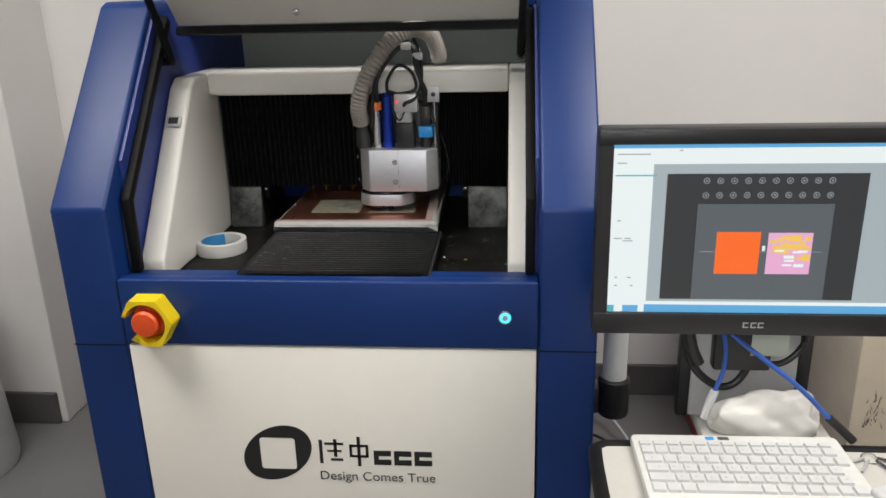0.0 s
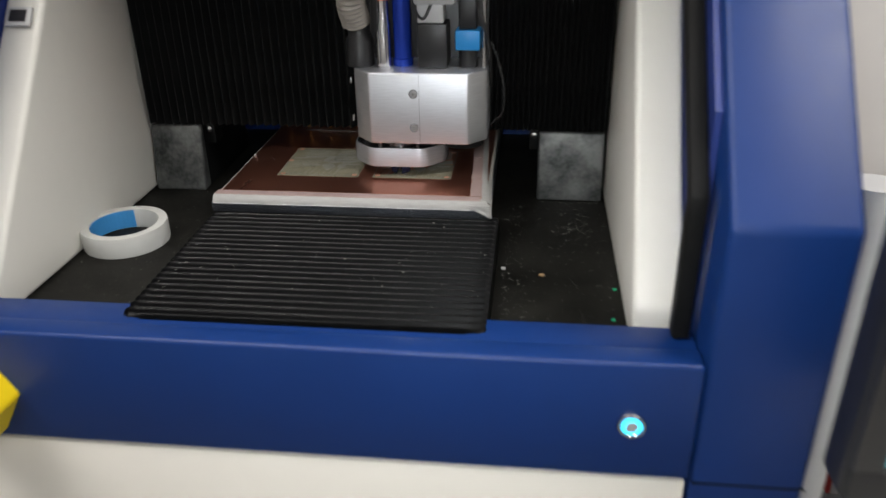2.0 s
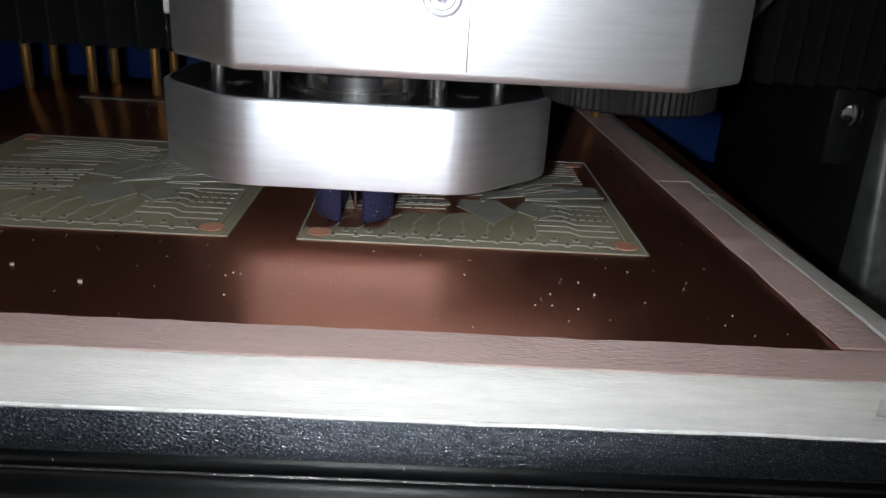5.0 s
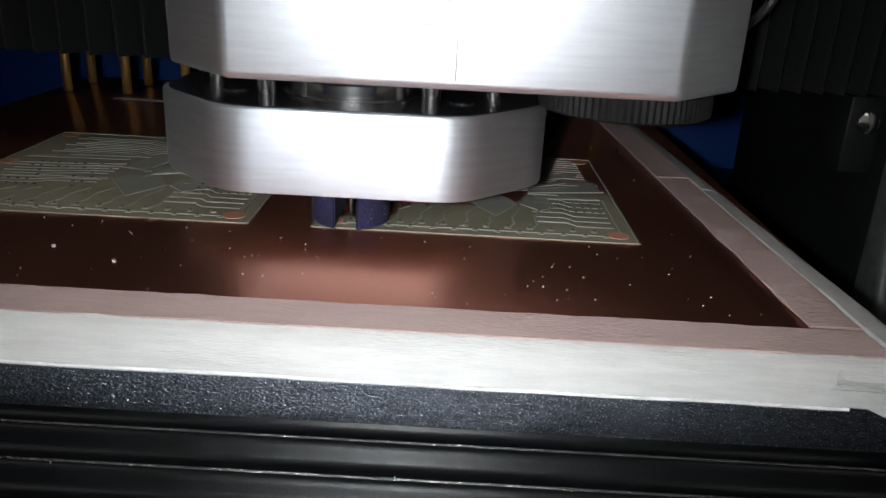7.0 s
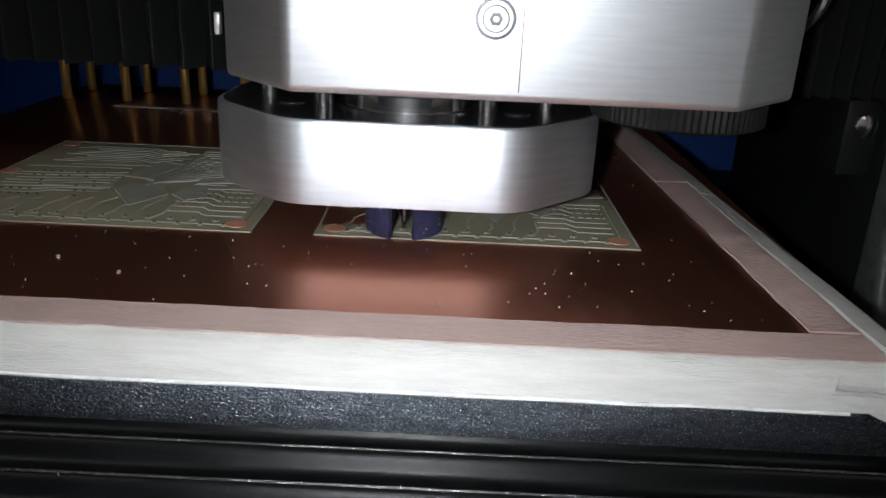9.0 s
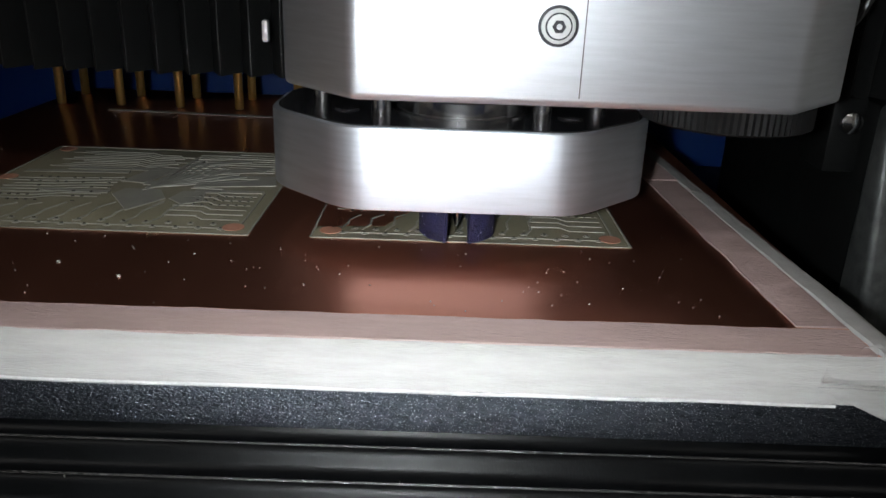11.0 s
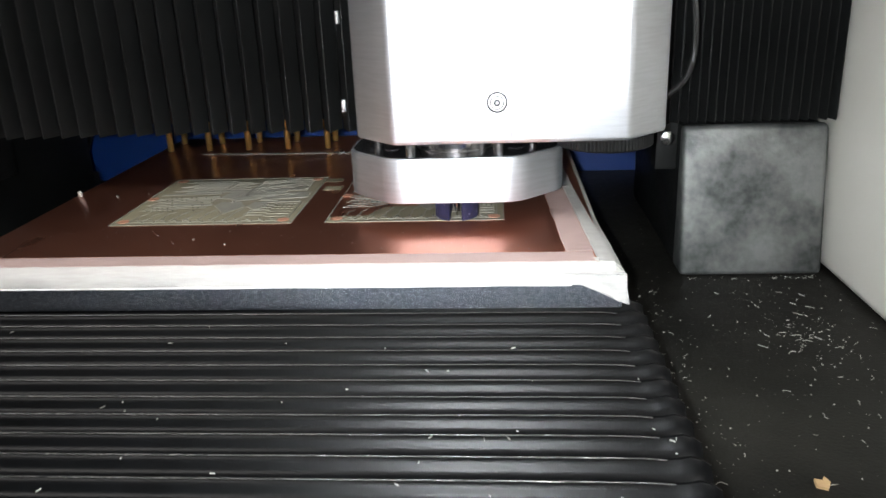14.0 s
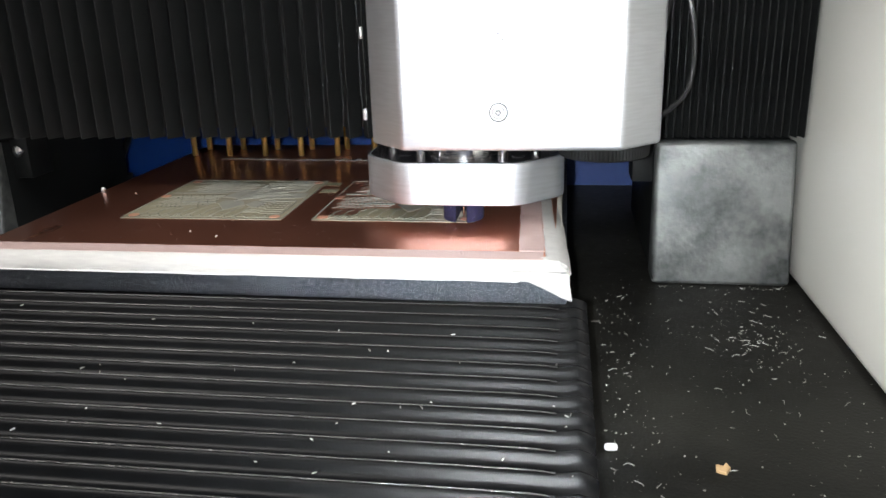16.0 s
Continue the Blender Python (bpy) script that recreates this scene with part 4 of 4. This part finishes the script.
# ---- monitor, its post, keyboard tray and what lies round it ----
mon = thing("monitor", "black widescreen monitor showing a board layout program", "monitor")
MX, MY = 0.426, -0.374
part("housing", box(B(), MX, MX + 0.482, MY + 0.004, MY + 0.045, 0.893, 1.194, 0.006, 3), BEZEL, mon)
fr = B()
box(fr, MX, MX + 0.482, MY - 0.002, MY + 0.0035, 1.173, 1.194, 0.002)
box(fr, MX, MX + 0.482, MY - 0.002, MY + 0.0035, 0.893, 0.926, 0.002)
box(fr, MX, MX + 0.020, MY - 0.002, MY + 0.0035, 0.9265, 1.1725)
box(fr, MX + 0.460, MX + 0.482, MY - 0.002, MY + 0.0035, 0.9265, 1.1725)
part("bezel", fr, BEZEL, mon, "black glossy bezel")
SX, SZ, SW, SH = MX + 0.0205, 0.9265, 0.439, 0.246


def area(name, u0, v0, u1, v1, material, lift):
    """A lit area of the picture; u to the right and v down, both 0 to 1."""
    return part(name, box(B(), SX + u0 * SW, SX + u1 * SW, MY + 0.0030 - 0.0004 * lift, MY + 0.0034 - 0.0004 * lift, SZ + (1 - v1) * SH, SZ + (1 - v0) * SH), material, mon, smooth=False)


area("screen", 0, 0, 1, 1, SCR_WHITE, 0)
area("title_bar", 0, 0, 1, 0.02, SCR_BLUE, 1)
area("task_bar", 0.12, 0.952, 1, 1, SCR_BLUE, 1)
area("drawing_frame", 0.125, 0.11, 1, 0.93, SCR_GREY, 1)
area("list_header", 0.008, 0.17, 0.135, 0.178, SCR_TEAL, 2)
area("drawing_ground", 0.168, 0.165, 0.775, 0.915, SCR_DARK, 2)
area("bed_area", 0.268, 0.34, 0.683, 0.915, SCR_MID, 3)
area("job_square", 0.334, 0.503, 0.470, 0.755, SCR_ORANGE, 4)
area("job_square", 0.494, 0.507, 0.630, 0.755, SCR_PINK, 4)
area("marker", 0.478, 0.585, 0.487, 0.615, SCR_WHITE, 4)
area("start_button", 0.0, 0.957, 0.022, 0.998, SCR_TEAL, 2)
area("task_button", 0.05, 0.957, 0.10, 0.998, SCR_BLUE, 2)
area("axis_line", 0.285, 0.620, 0.66, 0.623, SCR_DIM, 3.5)
sc = B()
for k in range(26):
    u, v = rng.uniform(0.497, 0.615), rng.uniform(0.515, 0.65)
    w = rng.uniform(0.008, 0.035)
    box(sc, SX + u * SW, SX + min(u + w, 0.627) * SW, MY + 0.0009, MY + 0.0012, SZ + (1 - min(v + w, 0.74)) * SH, SZ + (1 - v) * SH)
part("layout_lines", sc, SCR_YELLOW, mon, smooth=False)
sc = B()
for k in range(9):
    u, v = rng.uniform(0.50, 0.59), rng.uniform(0.60, 0.73)
    box(sc, SX + u * SW, SX + (u + 0.03) * SW, MY + 0.0005, MY + 0.0008, SZ + (1 - v - 0.012) * SH, SZ + (1 - v) * SH)
part("layout_blocks", sc, SCR_WHITE, mon, smooth=False)
sc = B()
for r in range(2):
    for k in range(10):
        cxx, czz = SX + (0.289 + 0.0418 * k) * SW, SZ + (1 - 0.205 - 0.083 * r) * SH
        for q in range(14):
            a0, a1 = 2 * math.pi * q / 14, 2 * math.pi * (q + 1) / 14
            prism(sc, [(cxx + rr * math.cos(a), czz + rr * math.sin(a)) for rr, a in ((0.0043, a0), (0.0043, a1), (0.0034, a1), (0.0034, a0))], "y", MY + 0.0012, MY + 0.0016)
        box(sc, cxx - 0.0012, cxx + 0.0012, MY + 0.0012, MY + 0.0016, czz - 0.0012, czz + 0.0012)
part("tool_rings", sc, SCR_DIM, mon, smooth=False)
for u, v, w in ((0.012, 0.10, 0.03), (0.02, 0.435, 0.012), (0.012, 0.54, 0.025), (0.045, 0.54, 0.02), (0.04, 0.555, 0.03), (0.02, 0.78, 0.008), (0.06, 0.78, 0.012), (0.02, 0.83, 0.01), (0.07, 0.83, 0.01), (0.2, 0.03, 0.01), (0.012, 0.05, 0.10)):
    area("text_bar", u, v, u + w, v + 0.006, SCR_DIM, 2.4)
mk = B()
for k, x0 in enumerate((0.0, 0.011, 0.021)):
    box(mk, MX + 0.214 + x0, MX + 0.214 + x0 + 0.008, MY - 0.0026, MY - 0.0021, 0.9052, 0.9068)
    box(mk, MX + 0.214 + x0, MX + 0.214 + x0 + 0.008, MY - 0.0026, MY - 0.0021, 0.9118, 0.9134)
    box(mk, MX + 0.214 + x0, MX + 0.214 + x0 + 0.0018, MY - 0.0026, MY - 0.0021, 0.9069, 0.9117)
part("maker_mark", mk, SILVER, mon, "silver printed mark", smooth=False)
part("mount", box(B(), MX + 0.18, MX + 0.30, MY + 0.0455, MY + 0.058, 0.94, 1.10, 0.004), BLACK, mon)
stand = thing("monitor_stand", "white panel stand with black side rails", "monitor stand")
part("panel", box(B(), 0.5885, 0.7495, -0.312, -0.300, 0.7225, 1.12, 0.002), WHITE_P, stand)
for x in (0.570, 0.750):
    part("rail", box(B(), x, x + 0.018, -0.3155, -0.295, 0.7225, 1.12, 0.003), BLACK, stand, "black side rail")
part("power_brick", box(B(), 0.615, 0.70, -0.337, -0.3125, 0.815, 0.90, 0.004), BLACK, stand, "black power brick")
part("label_plate", box(B(), 0.668, 0.722, -0.3385, -0.3375, 0.842, 0.90), BACK_GREY, stand, "olive grey plate")
post = thing("monitor_post", "white tubular post with a black clamp", "post")
part("tube", lathe(B(), [(0.0215, 0), (0.0215, 0.34)], (0.4935, -0.155, 0.706), "z", 28), WHITE_P, post)
part("clamp", lathe(B(), [(0.026, 0), (0.028, 0.004), (0.028, 0.07), (0.025, 0.0738)], (0.4935, -0.155, 0.632), "z", 28), BLACK, post, "black plastic clamp")
part("arm", box(B(), 0.4465, 0.4655, -0.175, -0.135, 0.64, 0.69, 0.003), BLACK, post)

tray = thing("keyboard_tray", "off-white tray with a black rubber edge", "tray")
TZ = 0.722
tp = rounded([(0.436, -0.80), (0.98, -0.80), (0.98, -0.40), (0.436, -0.40)], 0.03)
part("board", prism(B(), tp, "z", TZ - 0.02, TZ, 0.002, 1), TRAY, tray)
edge = tube(B(), [(x, y, TZ - 0.008) for x, y in [(0.434, -0.80), (0.434, -0.6), (0.434, -0.43), (0.442, -0.404), (0.47, -0.398), (0.6, -0.398), (0.8, -0.398), (0.98, -0.398)]], 0.012, 10, 6)
part("edge_trim", edge, RUBBER, tray, "black rubber edge trim")
part("rear_shelf", box(B(), 0.60, 0.79, -0.3975, -0.28, TZ - 0.018, TZ, 0.002), TRAY, tray)
part("support", box(B(), 0.62, 0.70, -0.42, -0.30, 0.55, TZ - 0.0205, 0.004), BLACK, tray)
part("support_arm", box(B(), 0.449, 0.70, -0.2995, -0.25, 0.55, 0.60, 0.004), BLACK, tray)

kb = thing("keyboard", "small white keyboard lying on the tray", "keyboard")
kbm = pose(0.486, -0.398, TZ + 0.001, 0, 0, 1.0)
kp = rounded([(0.0, -0.165), (0.298, -0.165), (0.298, 0.0), (0.0, 0.0)], 0.008)
part("case", prism(B(), kp, "z", 0.0, 0.016, 0.003, 2), PAPER, kb)
keyd = {}
for r in range(6):
    kd = 0.0185 if r else 0.011
    y1 = -0.0225 - (0 if r == 0 else 0.0135 + (r - 1) * 0.0222)
    x = 0.008
    count = 15 if r == 0 else 14
    for c in range(count):
        kw = 0.0193
        if r in (2, 3, 4) and c == 0:
            kw = 0.0193 + 0.004 * r
        if r == 5 and c == 3:
            kw = 0.085
        if x + kw > 0.292:
            break
        key = (round(kw, 4), kd)
        if key not in keyd:
            b = B()
            box(b, 0.0006, kw - 0.0018, -kd, 0, 0, 0.0045)
            for v in b.verts:
                if v.co.z > 0.004:
                    v.co.x += 0.0011 if v.co.x < kw / 2 else -0.0011
                    v.co.y += 0.0011 if v.co.y < -kd / 2 else -0.0011
            keyd[key] = mesh_of("key", b, WHITE_P)
        o = new("key", keyd[key])
        o.parent, o.location = kb, (x, y1, 0.0158)
        x += kw + 0.0003
b = B()
for k in range(52):
    r, c = k // 13, k % 13
    xx, yy = 0.012 + 0.0198 * c + 0.006 * r, -0.047 - 0.0222 * r
    box(b, xx, xx + 0.003, yy, yy + 0.003, 0.0206, 0.0208)
part("key_print", b, SILVER, kb, smooth=False)
part("badge", box(B(), 0.108, 0.120, -0.014, -0.006, 0.0161, 0.0165), SKY_BLUE, kb, "small blue badge", smooth=False)
part("badge", box(B(), 0.126, 0.142, -0.014, -0.006, 0.0161, 0.0165), GREY_INK, kb, "small dark badge", smooth=False)
kb.matrix_world = kbm

b = B()
s = bmesh.ops.create_icosphere(b, subdivisions=5, radius=1.0)["verts"]
for v in s:
    k = 1 + 0.28 * noise.noise((v.co * 1.7)) + 0.16 * (0.5 - abs(noise.noise(v.co * 2.2))) + 0.02 * noise.noise(v.co * 6)
    v.co = Vector((v.co.x * 0.115 * k, v.co.y * 0.055 * k, max(-0.02, v.co.z * 0.062 * k)))
cl = part("cloth", b, CLOTH)
cl.matrix_world = pose(0.700, -0.354, TZ + 0.0185) @ Matrix.Diagonal((0.70, 0.5, 0.80, 1))
tagged(cl, "crumpled white cloth lying behind the keyboard", "cloth")
cab = thing("cabinet", "white floor cabinet with a dark red side", "cabinet")
part("carcass", box(B(), 0.90, 1.22, 0.605, 1.0, 0.0, 0.60, 0.003), WHITE_P, cab)
part("red_side", box(B(), 0.885, 0.8995, 0.605, 1.0, 0.0, 0.60, 0.002), RED_PAINT, cab, "dark red side panel")
carton = thing("carton", "beige cardboard carton standing beside the cabinet", "carton")
part("box_body", box(B(), 0.93, 1.35, -0.12, 0.25, 0.0, 0.95, 0.004), CARD, carton)
cy = thing("bin", "white rounded bin standing on the grey floor", "bin")
part("body", lathe(B(), [(0.17, 0.0), (0.175, 0.02), (0.16, 0.3), (0.14, 0.62), (0.10, 0.66)], (-1.40, 0.50, 0.0), "z", 36), WHITE_P, cy)


def cable(name, label, pts, r, material):
    c = thing(name, label, "cable")
    part("lead", tube(B(), pts, r, 8, 8), material, c)
    return c


cable("monitor_cable", "thick black monitor cable hanging in a loop", [(0.566, -0.325, 0.90), (0.576, -0.33, 0.845), (0.595, -0.335, 0.81), (0.625, -0.335, 0.788), (0.650, -0.333, 0.792), (0.668, -0.328, 0.818), (0.672, -0.322, 0.86)], 0.006, CABLE)
cable("power_cable", "black power cable hanging behind the monitor", [(0.672, -0.330, 0.835), (0.70, -0.33, 0.824), (0.725, -0.33, 0.830), (0.748, -0.325, 0.855), (0.758, -0.32, 0.90)], 0.005, CABLE)
cable("plug_cable", "black plug and lead under the monitor", [(0.570, -0.335, 0.90), (0.580, -0.338, 0.855), (0.592, -0.338, 0.828)], 0.010, BLACK)
uc = cable("usb_cable", "blue translucent cable with a white plug", [(0.618, -0.345, 0.90), (0.626, -0.352, 0.865), (0.625, -0.358, 0.83), (0.614, -0.362, 0.795)], 0.0035, CABLE_BLUE)
part("plug", tube(B(), [(0.614, -0.362, 0.795), (0.607, -0.364, 0.775), (0.600, -0.367, 0.750)], 0.0065, 8, 3), WHITE_P, uc, "white plug")
ub = cable("usb_cable", "blue translucent cable running to a black plug", [(0.618, -0.35, 0.90), (0.645, -0.36, 0.875), (0.672, -0.37, 0.856), (0.732, -0.38, 0.809), (0.775, -0.385, 0.765)], 0.0038, CABLE_BLUE)
part("plug", tube(B(), [(0.775, -0.385, 0.765), (0.800, -0.388, 0.742), (0.812, -0.392, 0.731)], 0.0065, 8, 3), BLACK, ub, "black plug")
for pts in ([(0.56, 0.9, 0.01), (0.62, 0.8, 0.06), (0.70, 0.6, 0.02), (0.75, 0.4, 0.01)], [(0.5, 0.8, 0.01), (0.6, 0.7, 0.03), (0.66, 0.5, 0.06), (0.68, 0.3, 0.1)]):
    cable("floor_cable", "grey cable lying on the floor behind the machine", pts, 0.005, WHITE_P if pts[0][0] > 0.55 else CABLE)

lead = cable("sensor_lead", "black lead with a silver plug behind the table", [(-0.262, 0.39, 0.99), (-0.258, 0.37, 0.955), (-0.248, 0.335, 0.938), (-0.241, 0.318, 0.933)], 0.0032, CABLE)
part("plug", tube(B(), [(-0.241, 0.318, 0.933), (-0.239, 0.312, 0.929), (-0.238, 0.306, 0.924)], 0.0042, 10, 3), SILVER, lead, "silver plug")
part("bracket", box(B(), -0.246, -0.230, 0.300, 0.318, BEDZ, 0.9255, 0.001), BLACK, lead, "black socket block")

# what lies beside the keyboard
dock = thing("card_reader", "white plastic box lying beside the keyboard on the tray", "device")
dk = pose(0.875, -0.545, TZ + 0.0005, 0, 0, 24)
part("case", box(B(), -0.085, 0.085, -0.055, 0.055, 0.0, 0.026, 0.005, 3), WHITE_P, dock)
part("lid_groove", box(B(), -0.0853, 0.0853, -0.0553, 0.0553, 0.0150, 0.0158), GREY_INK, dock)
part("window", box(B(), -0.06, 0.02, -0.03, 0.03, 0.0261, 0.0266), PAPER, dock)
dock.matrix_world = dk
keys = thing("key_ring", "small bunch of metal keys lying on the tray", "keys")
part("ring", tube(B(), [(0.822 + 0.011 * math.cos(a), -0.425 + 0.011 * math.sin(a), TZ + 0.002 + 0.002 * math.sin(a)) for a in [radians(30 * k) for k in range(13)]], 0.0011, 6, 3), STEEL, keys)
for a, kl in ((200, 0.028), (235, 0.032), (300, 0.026), (345, 0.030)):
    ca, sa = math.cos(radians(a)), math.sin(radians(a))
    part("key", tube(B(), [(0.822 + ca * 0.010, -0.425 + sa * 0.010, TZ + 0.005), (0.822 + ca * (0.010 + kl * 0.4), -0.425 + sa * (0.010 + kl * 0.4), TZ + 0.0035), (0.822 + ca * (0.010 + kl), -0.425 + sa * (0.010 + kl), TZ + 0.0025)], 0.0022, 6, 3), SILVER if a < 290 else DARK_STEEL, keys)
stain = B()
for k in range(26):
    x, z = 0.965 + rng.gauss(0, 0.010), 0.617 + rng.gauss(0, 0.020)
    prism(stain, [(x, z), (x + 0.002, z - 0.001), (x + rng.uniform(-0.006, 0.006), z + rng.uniform(0.004, 0.016))], "y", -0.1206, -0.1202)
part("scuff", stain, GREY_INK, carton, "dark scuff marks", smooth=False)
part("lid_flap", box(B(), 0.928, 1.352, -0.122, 0.252, 0.9503, 0.956, 0.002), CARD, carton)

# ---- the torch beside the lens ----
torch = thing("phone_torch", "small lit white torch of a hand-held phone", "torch")
part("led", prism(B(), [(0.004 * math.cos(2 * math.pi * k / 16), 0.004 * math.sin(2 * math.pi * k / 16)) for k in range(16)], "z", -0.0004, 0.0), TORCH, torch, smooth=False)
b = B()
prev = None
for k in range(25):
    c, s_ = math.cos(2 * math.pi * k / 24), math.sin(2 * math.pi * k / 24)
    cur = [b.verts.new((q * c, q * s_, h)) for q, h in ((0.0046, -0.0066), (0.0056, -0.0066), (0.0056, 0.0016), (0.0002, 0.0016), (0.0002, 0.0006), (0.0046, 0.0006))]
    if prev:
        for j in range(6):
            b.faces.new((prev[j], prev[(j + 1) % 6], cur[(j + 1) % 6], cur[j]))
    prev = cur
bmesh.ops.remove_doubles(b, verts=b.verts[:], dist=0.00001)
part("rim", b, BLACK, torch)


def motions():
    """The head's crossing, the table's step back, the bellows that follow, and the torch."""
    head = [(0, 0.054), (1.5, 0.049), (2.5, 0.0472), (3.0, 0.0468), (3.5, 0.0432), (4.0, 0.0395), (4.5, 0.0348), (5.0, 0.0301), (5.7, 0.0258), (6.4, 0.0247), (7.0, 0.0272), (7.5, 0.0309), (8, 0.0346), (8.5, 0.0395), (9, 0.0425), (9.5, 0.0476), (10, 0.0508), (11.2, 0.0622), (12.5, 0.0745), (13.0, 0.0783), (14.5, 0.0913), (16.0, 0.1048)]
    slide = [(0, -0.0025), (5.4, -0.0025), (5.9, 0.004), (6.5, 0.0105), (7.1, 0.014), (16.0, 0.014)]
    walk(hd, [(t, pose(x, 0, 0)) for t, x in head])
    for ob in (table, board, tapes, specks_ob, pin, *tools):
        walk(ob, [(t, pose(0, y, 0)) for t, y in slide])
    for ob, y0, f in floor_folds:
        walk(ob, [(t, pose(0, y0 + y * f, 0)) for t, y in slide])
    for ob, x0, y0, f in moving_folds:
        walk(ob, [(t, pose(x0 + (x - HEAD_X0) * f, y0, 0)) for t, x in head])
    walk(torch, [(t, m @ pose(-0.018, -0.001, 0.0085, 0, -5, 0)) for t, m in POSES])


motions()
